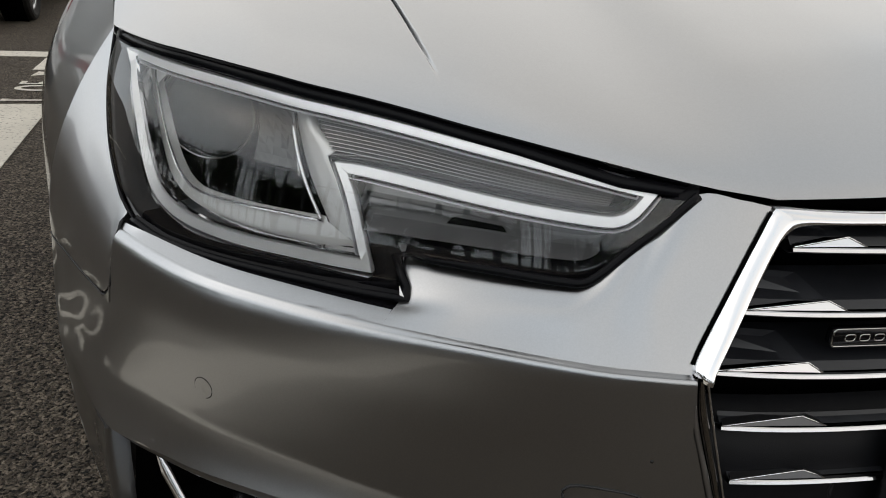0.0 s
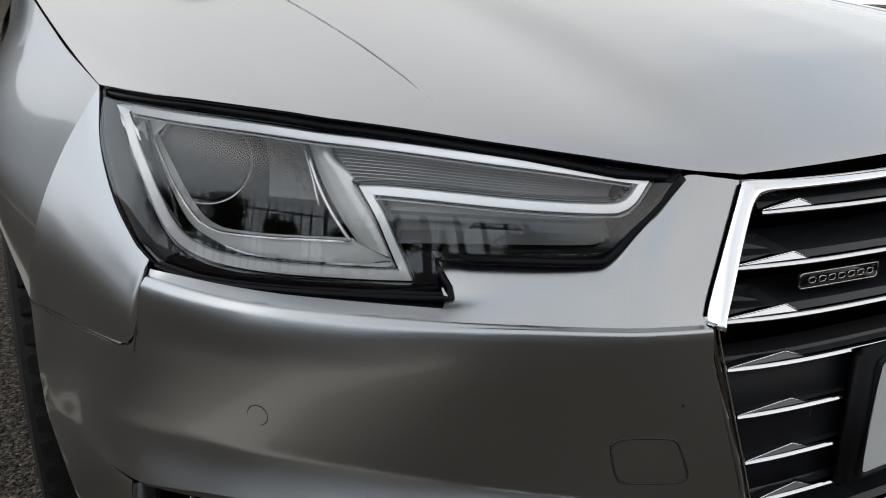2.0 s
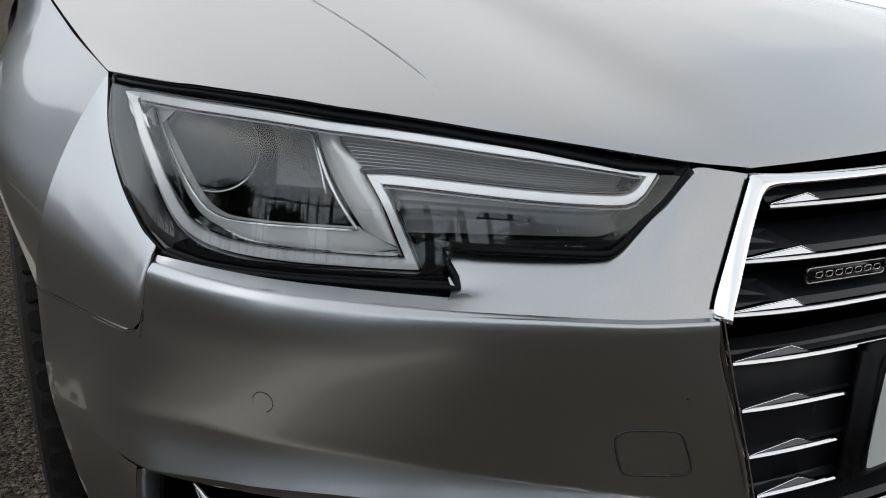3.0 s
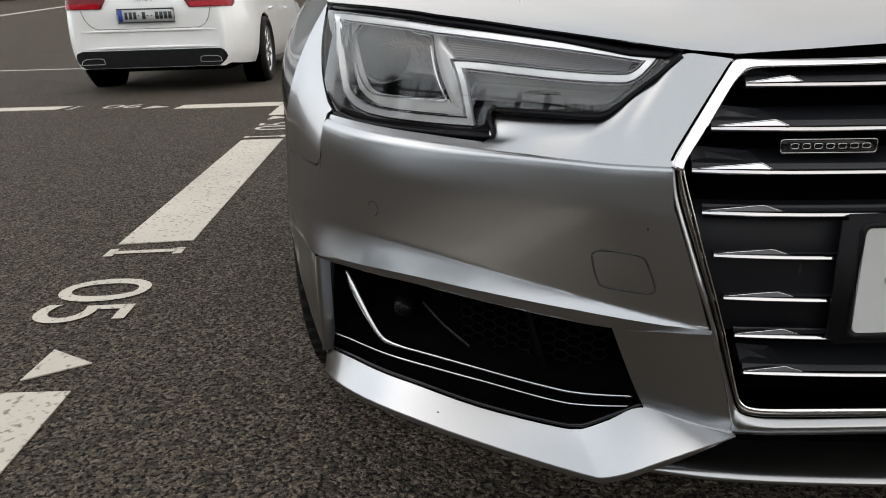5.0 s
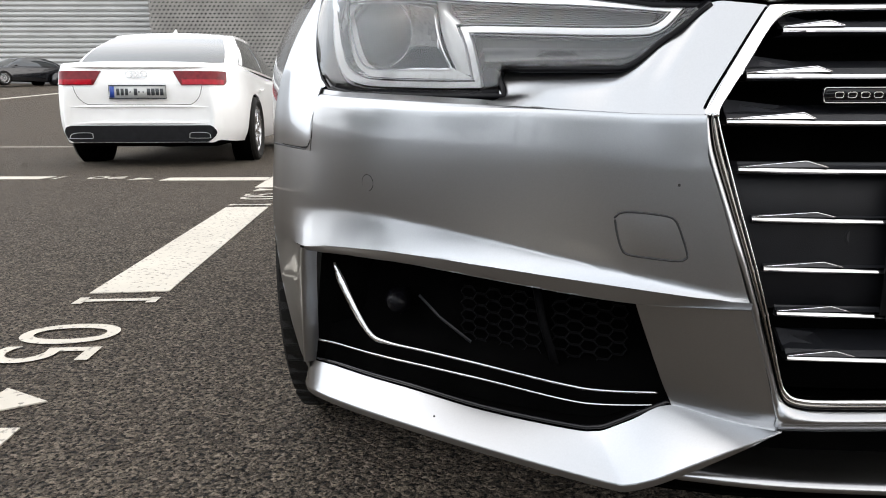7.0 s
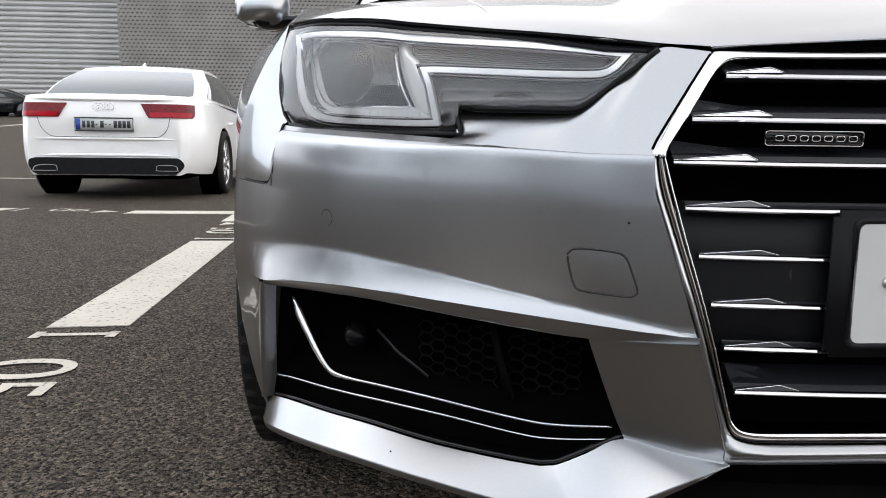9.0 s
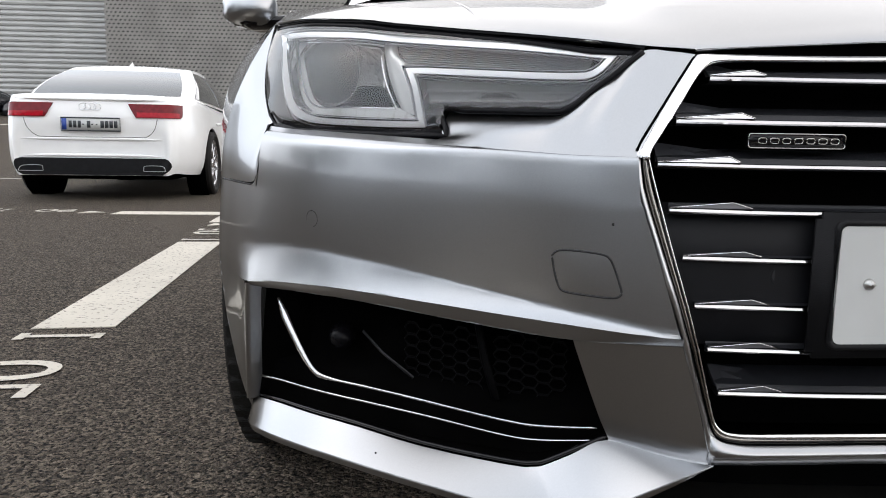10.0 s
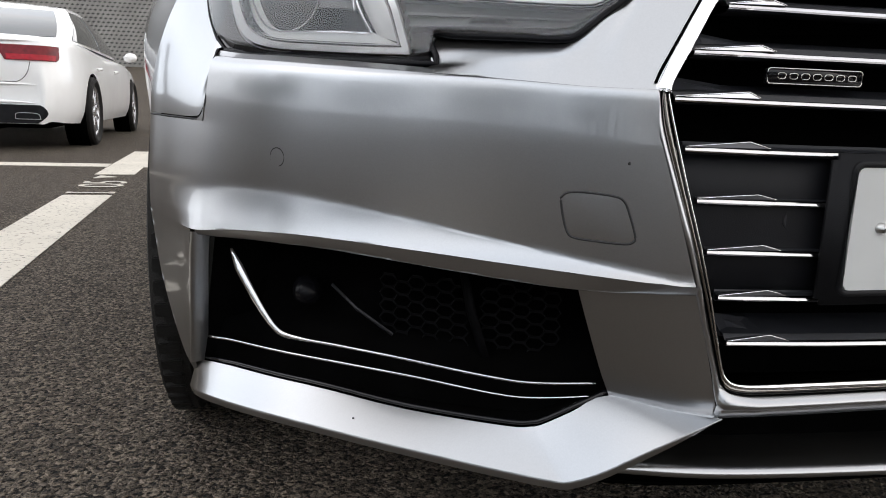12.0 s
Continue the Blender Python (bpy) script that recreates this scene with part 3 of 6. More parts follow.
    panel(rows, side, bm, sub=3, between=3, fold=0)
    # pillar between intake and grille
    rows = []
    for z, o1, o2 in ((0.426, 0.012, 0.007), (0.415, 0.015, 0.008), (0.403, 0.018, 0.009), (0.362, 0.027, 0.011), (0.330, 0.034, 0.012), (0.312, 0.039, 0.013), (0.298, 0.043, 0.015)):
        a = float(np.interp(z, [0.298, 0.308, 0.333, 0.367, 0.4016, 0.426], [0.4555, 0.4596, 0.4705, 0.483, 0.495, 0.502]))
        b = edge_u(z)
        rows.append([(a, z, o1), (a + (b - a) * 0.35, z, o1 + (o2 - o1) * 0.35), (a + (b - a) * 0.7, z, o1 + (o2 - o1) * 0.75), (b, z, o2)])
    panel(rows, side, bm, sub=5, between=4, fold=0.0)
    bmesh.ops.remove_doubles(bm, verts=bm.verts, dist=0.0007)
    # rounded corner where the seam turns down from the lamp to the wheel arch
    corner = by_index([(0.946, 0.5425), (0.932, 0.5450), (0.9245, 0.5495), (0.9195, 0.5555), (0.9155, 0.5640)], 3)
    foot = bm.verts.new(on(0.922, 0.5425, 0.0002, side))
    arc = [bm.verts.new(on(u, z, 0.0002, side)) for u, z in corner]
    for a, b in zip(arc, arc[1:]):
        bm.faces.new((foot, a, b))
    # folded edge along the wing's seam and the wheel arch
    dense([[(u, 0.5425, 0.0) for u in np.linspace(0.945, 1.108, 15)], [(u, 0.5425, 0.012) for u in np.linspace(0.945, 1.108, 15)]], side, bm, 1)
    side_u = lambda z: float(np.interp(z, [0.5425, 0.5450, 0.5495, 0.5555, 0.564, 0.572, 0.60, 0.611], [0.946, 0.932, 0.9245, 0.9195, 0.9155, 0.9115, 0.9075, 0.906]))
    dense([[(side_u(z), z, float(np.interp(z, [0.54, 0.60, 0.611], [0, 0.004, 0.011]))) for z in np.linspace(0.5425, 0.611, 21)], [(side_u(z), z, 0.02) for z in np.linspace(0.5425, 0.611, 21)]], side, bm, 1)
    ob = part("bumper_cover" if side == 1 else "bumper_cover_half", bm, SILVER, car, "silver painted bumper skin")
    # lower lip
    bm = bmesh.new()
    top = [(0.987, 0.2520, 0.010)] + LIP_TOP + [(0.410, 0.3025, 0.022), (0.363, 0.3020, 0.006)]
    out = [(0.998, 0.222, 0.006), (0.957, 0.2318, -0.003), (0.888, 0.2463, -0.0105), (0.785, 0.2592, -0.0145), (0.665, 0.2562, -0.015), (0.555, 0.2473, -0.015), (0.5117, 0.2435, -0.015),
           (0.4962, 0.2438, -0.015), (0.4713, 0.2531, -0.0132), (0.4400, 0.2695, -0.0100), (0.4000, 0.2893, -0.0050), (0.3635, 0.3050, 0.001)]
    back = [(u, z - 0.003, o + 0.03) for u, z, o in top]
    mid = [tuple(np.array(a) * 0.5 + np.array(b) * 0.5) for a, b in zip(top, out)]
    low = [(u, z - 0.0085 * float(np.interp(u, [0.363, 0.42], [0.25, 1])), o + 0.0015) for u, z, o in out]
    under = [(u, z - 0.013, o + 0.09) for u, z, o in out]
    # crisp edges: back, top face, edge strip and underside meet without rounding
    for rows in ([back, top], [top, mid, out], [out, [(u, z - 0.0015, o - 0.0004) for u, z, o in out], low], [low, under]):
        panel(rows, side, bm, sub=4, between=3, fold=0, smooth_rows=False)
    part("lip", bm, SILVER, car, "silver projecting lower lip")
    return ob


bumper_cover(1)
bumper_cover(-1)

# the lower intake, its shade put into near-black, and the silver splitter blade
full = lambda u, z, o: on(abs(u), z, o, 1 if u >= 0 else -1)
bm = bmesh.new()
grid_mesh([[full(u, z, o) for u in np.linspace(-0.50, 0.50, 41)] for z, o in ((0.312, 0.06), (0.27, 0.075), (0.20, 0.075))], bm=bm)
part("lower_intake", bm, HOLLOW, car, "black lower intake, darkened further for shade")
bm = bmesh.new()
us = np.linspace(-0.47, 0.47, 49)
drop = lambda u: 0.003 * (abs(u) / 0.47) ** 2
grid_mesh([[full(u, z + drop(u), o) for u in us] for z, o in ((0.2525, 0.080), (0.2535, 0.03), (0.2525, 0.010), (0.2495, 0.004), (0.2465, 0.003), (0.242, 0.006), (0.240, 0.08))], bm=bm)
part("splitter", bm, SILVER, car, "silver splitter blade")
# unseen sheet in the air dam's place, shaped to shade the ground below
bm = bmesh.new()
grid_mesh([[full(u, z + 0.025 * float(np.interp(abs(u), [0.7, 1.0], [0, 1])), o) for u in np.linspace(-1.0, 1.0, 61)] for z, o in ((0.234, 0.03), (0.212, 0.06), (0.185, 0.10), (0.162, 0.16), (0.145, 0.26), (0.130, 0.5))], bm=bm)
part("dam_light_block", bm, HOLLOW, car, "near-black air dam sheet, shaped to block light under the nose")

part("underbody", box_mesh((-0.66, 0.42, 0.122), (0.66, 4.55, 0.26), bevel=0.02), HOLLOW, car, "black underbody")
# near-black sheet behind the panels, its colour standing in for shade
z_lamp_top = lambda u: float(np.interp(u, [0.0, 0.38, 0.441, 0.5, 0.58, 0.68, 0.79, 0.91, 1.033, 1.2], [0.695, 0.688, 0.690, 0.693, 0.706, 0.719, 0.730, 0.740, 0.747, 0.75]))
bm = bmesh.new()
us = np.linspace(-1.06, 1.06, 81)
rows = [[full(u, 0.2 + (z_lamp_top(abs(u)) - 0.206) * t, 0.10 + 0.06 * t) for u in us] for t in (0, 0.3, 0.6, 0.85, 1)]
rows.append([full(u, z_lamp_top(abs(u)) - 0.002, 0.20) for u in us])
grid_mesh(rows, bm=bm)
part("front_frame", bm, HOLLOW, car)

# ---------------------------------------------------------------- bonnet and wings


def hood_edge(u):
    z = float(np.interp(u, [0, 0.2, 0.3, 0.388, 0.434, 0.484, 0.582, 0.685, 0.793, 0.913, 1.035], [0.703, 0.699, 0.694, 0.690, 0.6935, 0.700, 0.712, 0.724, 0.736, 0.746, 0.752]))
    o = float(np.interp(u, [0, 0.388, 0.44, 1.04], [0.060, 0.068, 0.074, 0.060])) if u < 0.44 else o_lens(u, z)
    return on(u, z, o)


hood_side = []


def hood():
    bm = bmesh.new()
    us = np.sort(np.r_[np.linspace(0, 1.035, 49), np.linspace(0.575, 0.66, 96)])
    rows = []
    n = 40
    for k in range(n):
        t = (k / (n - 1)) ** 1.5
        line = []
        for u in us:
            p0 = hood_edge(u)
            s = abs(p0.x) / 0.819
            p1 = Vector((p0.x * (0.955 + 0.125 * s ** 4), 1.22 - 0.13 * (1 - s * s) * -1 - 0.10, 0.965 - 0.075 * s ** 2.2))
            c = p0 + Vector((-0.026 * s ** 4, 0.085 + 0.14 * s ** 3, 0.082 - 0.045 * s ** 3))
            p = p0 * (1 - t) ** 2 + c * (2 * t * (1 - t)) + p1 * t * t
            # a sharp line that fades out before the lamp, and the broad raised middle
            fade = min(1.0, max(0.0, (p.y - 0.235) / 0.16))
            d = p.x + 0.566 + 0.03 * (p.y - 0.25)
            p.z += fade * (0.0012 * min(1.0, max(0.0, -d / 0.0015)) * math.exp(min(0.0, d) / 0.08) - 0.011 * math.exp(-(d / 0.0014) ** 2))
            e = (p.x + 0.378 - 0.08 * (p.y - 0.1)) / 0.013
            p.z += 0.012 * min(1.0, max(0.0, (p.y - 0.085) / 0.12)) / (1 + math.exp(-max(-40, min(40, e))))
            line.append(p)
        rows.append(line)
    hood_side.extend(row[-1].copy() for row in rows)
    both = [[Vector((-p.x, p.y, p.z)) for p in row[:0:-1]] + row for row in rows]
    bm = grid_mesh(both)
    # folded lip under the front edge
    first = both[0]
    a = [bm.verts.new(p + Vector((0, 0.004, -0.003))) for p in first]
    b = [bm.verts.new(p + Vector((0, 0.05, 0.0))) for p in first]
    n0 = len(first)
    edge = [bm.verts.new(p) for p in first]
    for i in range(n0 - 1):
        bm.faces.new((edge[i], edge[i + 1], a[i + 1], a[i]))
        bm.faces.new((a[i], a[i + 1], b[i + 1], b[i]))
    # added filler strip: stops light leaking through and keeps the gap dark
    lip_us = np.linspace(-0.43, 0.43, 41)
    lip_at = lambda u, dy, dz: Vector((hood_edge(abs(u)).x * (1 if u >= 0 else -1) , hood_edge(abs(u)).y + dy, hood_edge(abs(u)).z + dz))
    part("bonnet_filler", grid_mesh([[lip_at(u, 0.010, -0.002) for u in lip_us], [lip_at(u, 0.012, -0.02) for u in lip_us], [lip_at(u, 0.03, -0.05) for u in lip_us]]), HOLLOW, car, "near-black strip added to close the gap under the bonnet edge")
    ob = part("hood", bm, SILVER, car, "silver bonnet with a raised line")
    for p in ob.data.polygons:
        if abs(abs(p.center.x) - 0.566 - 0.03 * (p.center.y - 0.25)) < 0.004 and p.center.y > 0.235:
            p.use_smooth = False
    return ob


hood()


def front_wing(side):
    lo = [(0.9202, 0.5585, 0.0), (0.9262, 0.5515, 0.0), (0.935, 0.5475, 0.0), (0.965, 0.5460, 0.0), (1.01, 0.546, 0.0), (1.06, 0.546, 0.0), (1.108, 0.5458, 0.0)]
    hi = [(0.9070, 0.6155, 0.010)] + [(u, z, o_lens(u, z) + 0.001) for u, z in ((0.9150, 0.6195), (0.9250, 0.6245), (0.9370, 0.6315), (0.9730, 0.660), (1.0130, 0.7038), (1.0355, 0.7505))]

    def at(t):
        pts = [[a[0] + (b[0] - a[0]) * t, a[1] + (b[1] - a[1]) * t, a[2] + (b[2] - a[2]) * t ** e] for a, b, e in zip(lo, hi, (2.0, 2.05, 2.1, 2.2, 2.4, 2.4, 2.2))]
        pts[0][0] = float(np.interp(pts[0][1], [0.546, 0.572, 0.60, 0.611, 0.619], [0.9238, 0.9131, 0.9090, 0.9075, 0.9070]))
        return [tuple(p) for p in pts]

    ts = (0, 0.15, 0.35, 0.55, 0.75, 0.9, 1)
    bm = panel([at(t) for t in ts], side, sub=5, between=3, fold=0)
    # over the wheel and back to the door
    arch = [on(1.108, 0.5448, 0.0)] + [Vector((-0.940, 0.87 - 0.375 * math.cos(a), 0.33 + 0.375 * math.sin(a)))
                                        for a in [radians(d) for d in (52, 70, 90, 110, 130, 150, 172)]] + [Vector((-0.93, 1.36, 0.22))]
    ys = [p.y for p in hood_side]
    rim = lambda y: Vector((float(np.interp(y, ys, [p.x for p in hood_side])) - 0.0025, y, float(np.interp(y, ys, [p.z for p in hood_side])) - 0.0015))
    top = [on(*hi[-1])] + [rim(y) for y in (0.55, 0.66, 0.78, 0.90, 1.03, 1.10)] + [Vector((-0.878, 1.24, 0.890)), Vector((-0.87, 1.37, 0.90))]
    first = [on(*at(t)[-1]) for t in ts]
    lines = []
    for j, t in enumerate(ts):
        ln = []
        for k, (a, b) in enumerate(zip(arch, top)):
            if k == 0:
                ln.append(first[j])
                continue
            p = a + (b - a) * t
            p.x = -0.940 + (b.x + 0.940) * t ** 1.8 if k < 8 else -0.93 + (b.x + 0.93) * t ** 1.5
            ln.append(p)
        lines.append(by_index(ln, 5))
    rows = np.array([by_index([ln[k] for ln in lines], 3) for k in range(len(lines[0]))]).transpose(1, 0, 2)
    rows = rows * np.array([side, 1, 1])
    grid_mesh(rows.tolist(), bm=bm, skirt=lambda co: (0.012 * side, 0.0, -0.012))
    return part("front_wing", bm, SILVER, car, "silver front wing over the wheel")


front_wing(1)
front_wing(-1)
for side in (1, -1):
    bm = bmesh.new()
    rows = []
    for a in np.linspace(radians(42), radians(195), 18):
        rows.append([Vector((-x * side, 0.87 - 0.385 * math.cos(a), 0.33 + 0.385 * math.sin(a))) for x in (0.915, 0.80, 0.62)])
    grid_mesh(rows, bm=bm)
    part("arch_liner", bm, HOLLOW, car)


def wheel(parent, m, radius, width, rim_radius, spokes, tread=True):
    """A tyre with grooved tread and an alloy rim; the outer side looks to -x."""
    hub = new("wheel")
    hub.parent = parent
    hub.matrix_local = m
    w = width / 2
    bm = lathe([(w * 0.75, rim_radius), (w, radius * 0.86), (w * 0.95, radius * 0.95), (w * 0.78, radius * 0.993), (w * 0.55, radius), (w * 0.53, radius - 0.008),
                (w * 0.42, radius - 0.008), (w * 0.40, radius), (0.05 * w, radius), (0.04 * w, radius - 0.008), (-0.04 * w, radius - 0.008), (-0.05 * w, radius),
                (-w * 0.40, radius), (-w * 0.42, radius - 0.008), (-w * 0.53, radius - 0.008), (-w * 0.55, radius), (-w * 0.78, radius * 0.993),
                (-w * 0.95, radius * 0.95), (-w, radius * 0.86), (-w * 0.75, rim_radius)], 72)
    if tread:
        block = None
        for k in range(60):
            for sx in (-1, 1):
                m_block = Matrix.Rotation(2 * math.pi * k / 60, 4, "X") @ Matrix.Translation((sx * w * 0.76, 0, radius * 0.979))
                if block is None:
                    block = part("tread_block", box_mesh((-0.016, -0.0115, -0.009), (0.016, 0.0115, 0.009), bevel=0.002), RUBBER, hub, smooth=False)
                    ob = block
                else:
                    ob = new("tread_block", block.data)
                    ob.parent = hub
                ob.matrix_local = m_block
    part("tyre", bm, RUBBER, hub, "black rubber tyre", smooth=False)
    bm = lathe([(w * 0.75, rim_radius), (w * 0.5, rim_radius * 0.93), (-w * 0.4, rim_radius * 0.90), (-w * 0.70, rim_radius * 0.93), (-w * 0.80, rim_radius * 1.01), (-w * 0.74, rim_radius * 1.02)], 48)
    bm2 = bm
    for k in range(spokes):
        a = 2 * math.pi * k / spokes
        rot = Matrix.Rotation(a, 4, "X")
        before = len(bm2.verts)
        box_mesh((-w * 0.74, -0.020, 0.03), (-w * 0.56, 0.020, rim_radius * 0.95), bevel=0.006, bm=bm2)
        bm2.verts.ensure_lookup_table()
        bmesh.ops.transform(bm2, matrix=rot, verts=bm2.verts[before:])
    lathe([(-w * 0.80, 0.0001), (-w * 0.80, 0.045), (-w * 0.70, 0.065), (-w * 0.4, 0.07)], 24, bm=bm2)
    part("rim", bm2, ALLOY, hub, "silver alloy rim")
    bm = lathe([(-w * 0.2, 0.0001), (-w * 0.2, rim_radius * 0.75), (-w * 0.1, rim_radius * 0.75), (-w * 0.1, 0.0001)], 32)
    part("brake_disc", bm, STEEL, hub)
    return hub


for x, y in ((-0.815, 0.87), (-0.815, 3.69)):
    wheel(car, pose(x, y, 0.33), 0.33, 0.245, 0.235, 5, tread=y < 1)
    wheel(car, pose(-x, y, 0.33, 0, 0, 180), 0.33, 0.245, 0.235, 5, tread=False)


def glasshouse(parent, base, roof, paint, to):
    """Cabin of painted pillars and roof with set-in panes. base, roof: (y, half width, z) from tail to nose; to: places a point."""

    def cabin(t):
        bow = 0.035 * math.sin(math.pi * t)
        left = [to(-(bw + (rw - bw) * t + bow), by + (ry - by) * t + (-0.06 if i < 2 else 0.05 if i > 3 else 0) * math.sin(math.pi * t), bz + (rz - bz) * t)
                for i, ((by, bw, bz), (ry, rw, rz)) in enumerate(zip(base, roof))]
        return by_index(left, 6)

    ring = []
    for t in np.linspace(0, 1, 9):
        left = cabin(t).tolist()
        ln = left + [(-x, y, z) for x, y, z in left[::-1]]
        ring.append(ln + ln[:1])
    part("cabin", grid_mesh(ring), paint, parent)
    top = ring[-1][:-1]
    n = len(top) // 2
    part("roof", grid_mesh([[tuple(np.array(top[i]) * (1 - t) + np.array(top[-1 - i]) * t + (0, 0, 0.030 * (1 - (2 * t - 1) ** 2) + 0.003)) for i in range(n)] for t in np.linspace(0, 1, 9)], skirt=(0, 0, -0.045)), paint, parent)
    ahead = 1 if cabin(0)[-1][1] > cabin(0)[0][1] else -1
    for s in (1, -1):
        for a0, a1, lean in ((7.4, 15, 0.42), (15, 25, 0.0)):
            rows = []
            for t in np.linspace(0.06, 0.90, 6):
                ln = cabin(t)
                span = np.linspace(a0 + lean * 8 * t + 0.15, a1 - 0.15 - (0 if a1 < 20 else 1.5 * t), 12)
                pts = [[np.interp(q, range(len(ln)), ln[:, kk]) for kk in range(3)] for q in span]
                rows.append([((x - 0.008) * s, y, z) for x, y, z in pts])
            part("side_window", grid_mesh(rows, skirt=(0.012 * s, 0, 0)), GLASS_DARK, parent, "dark side window")
    for a0, name in ((1, "rear_window"), (-2, "windscreen")):
        rows = []
        off = (-0.012 if a0 == 1 else 0.012) * ahead
        for t in np.linspace(0.06, 0.92, 6):
            p = cabin(t)[a0]
            rows.append([(p[0] * q, p[1] + off + off * 2.5 * (1 - q * q), p[2] + 0.008) for q in np.linspace(0.985, -0.985, 12)])
        part(name, grid_mesh(rows, skirt=(0, -off * 1.6, -0.004)), GLASS_DARK, parent, "dark glass")


def cabin_and_tail():
    """Doors, tail, roof, windows and mirrors of the silver car."""
    # flanks: half sections from sill to shoulder
    stations = [(1.37, 0.93, 0.90, 0.22), (1.9, 0.925, 0.925, 0.22), (2.5, 0.925, 0.945, 0.22), (3.2, 0.925, 0.96, 0.22), (3.29, 0.93, 0.962, 0.30)]
    for side in (1, -1):
        rows = []
        for y, w, top, low in stations:
            ln = [(-w + 0.06, low - 0.02), (-w, low + 0.05), (-w - 0.003, 0.45), (-w + 0.005, 0.65), (-w - 0.004, 0.78), (-w + 0.06, top)]
            rows.append(by_index([(x * side, y, z) for x, z in ln], 4))
        rows = np.array([by_index([r[k] for r in rows], 4) for k in range(len(rows[0]))])
        part("door_side", grid_mesh(rows.tolist()), SILVER, car, "silver doors and sill")
    # tail: from over the rear wheels round the back
    rows = []
    for y, w, top, low in ((3.29, 0.93, 0.962, 0.70), (3.69, 0.935, 0.975, 0.71), (4.09, 0.925, 0.985, 0.70), (4.12, 0.92, 0.985, 0.25),
                                 (4.45, 0.89, 0.985, 0.24), (4.62, 0.83, 0.97, 0.25), (4.70, 0.72, 0.90, 0.30), (4.73, 0.60, 0.80, 0.40)):
        half = [(-w + 0.05, low), (-w, low + (top - low) * 0.25), (-w, low + (top - low) * 0.6), (-w * 0.94, top - 0.03), (-w * 0.80, top), (-w * 0.4, top + 0.012), (0, top + 0.018)]
        ln = [(x, y, z) for x, z in half] + [(-x, y, z) for x, z in half[-2::-1]]
        rows.append(by_index(ln, 3))
    bm = grid_mesh([r.tolist() for r in rows])
    last = list(bm.verts)[-len(rows[-1]):]
    bm.faces.new(last)
    part("tail", bm, SILVER, car, "silver boot and rear bumper")
    base = [(4.05, 0.64, 0.99), (3.85, 0.74, 0.985), (3.0, 0.85, 0.965), (2.05, 0.855, 0.935), (1.38, 0.79, 0.93), (1.20, 0.70, 0.935)]
    roof = [(3.44, 0.49, 1.365), (3.3, 0.55, 1.38), (2.9, 0.59, 1.40), (2.4, 0.60, 1.405), (2.14, 0.565, 1.38), (2.05, 0.50, 1.37)]
    glasshouse(car, base, roof, SILVER, lambda x, y, z: (x, y, z))
    for side in (1, -1):
        # mirror on its foot
        mir = part("door_mirror", sweep(spline([(-0.985 * side, 1.56, 0.955), (-1.03 * side, 1.55, 0.957), (-1.08 * side, 1.56, 0.957), (-1.10 * side, 1.575, 0.957)], 10),
                                        [0.06, 0.13, 0.16, 0.165, 0.165, 0.165, 0.16, 0.15, 0.12, 0.06], [0.05, 0.085, 0.095, 0.1, 0.1, 0.1, 0.1, 0.09, 0.08, 0.05], sides=14, square=0.6),
                   SILVER, car, "silver mirror housing with a dark underside")
        part("foot", sweep([(-0.90 * side, 1.52, 0.93), (-0.96 * side, 1.54, 0.925), (-1.04 * side, 1.56, 0.918), (-1.085 * side, 1.57, 0.920)], [0.05, 0.10, 0.165, 0.12], [0.035, 0.035, 0.035, 0.025], sides=12), BLACK_GLOSS, mir, "gloss black mirror foot")


cabin_and_tail()

# ---------------------------------------------------------------- headlamps
Z_LOW = ([0.441, 0.468, 0.507, 0.518, 0.535, 0.6518, 0.6520, 0.70, 0.80, 0.865, 0.905, 0.9345, 0.97, 1.0105, 1.033],
         [0.689, 0.668, 0.638, 0.631, 0.629, 0.632, 0.6055, 0.606, 0.609, 0.610, 0.616, 0.632, 0.660, 0.704, 0.747])
Z_TOP = ([0.441, 0.5, 0.58, 0.68, 0.79, 0.91, 1.033], [0.690, 0.6935, 0.7065, 0.719, 0.731, 0.742, 0.748])


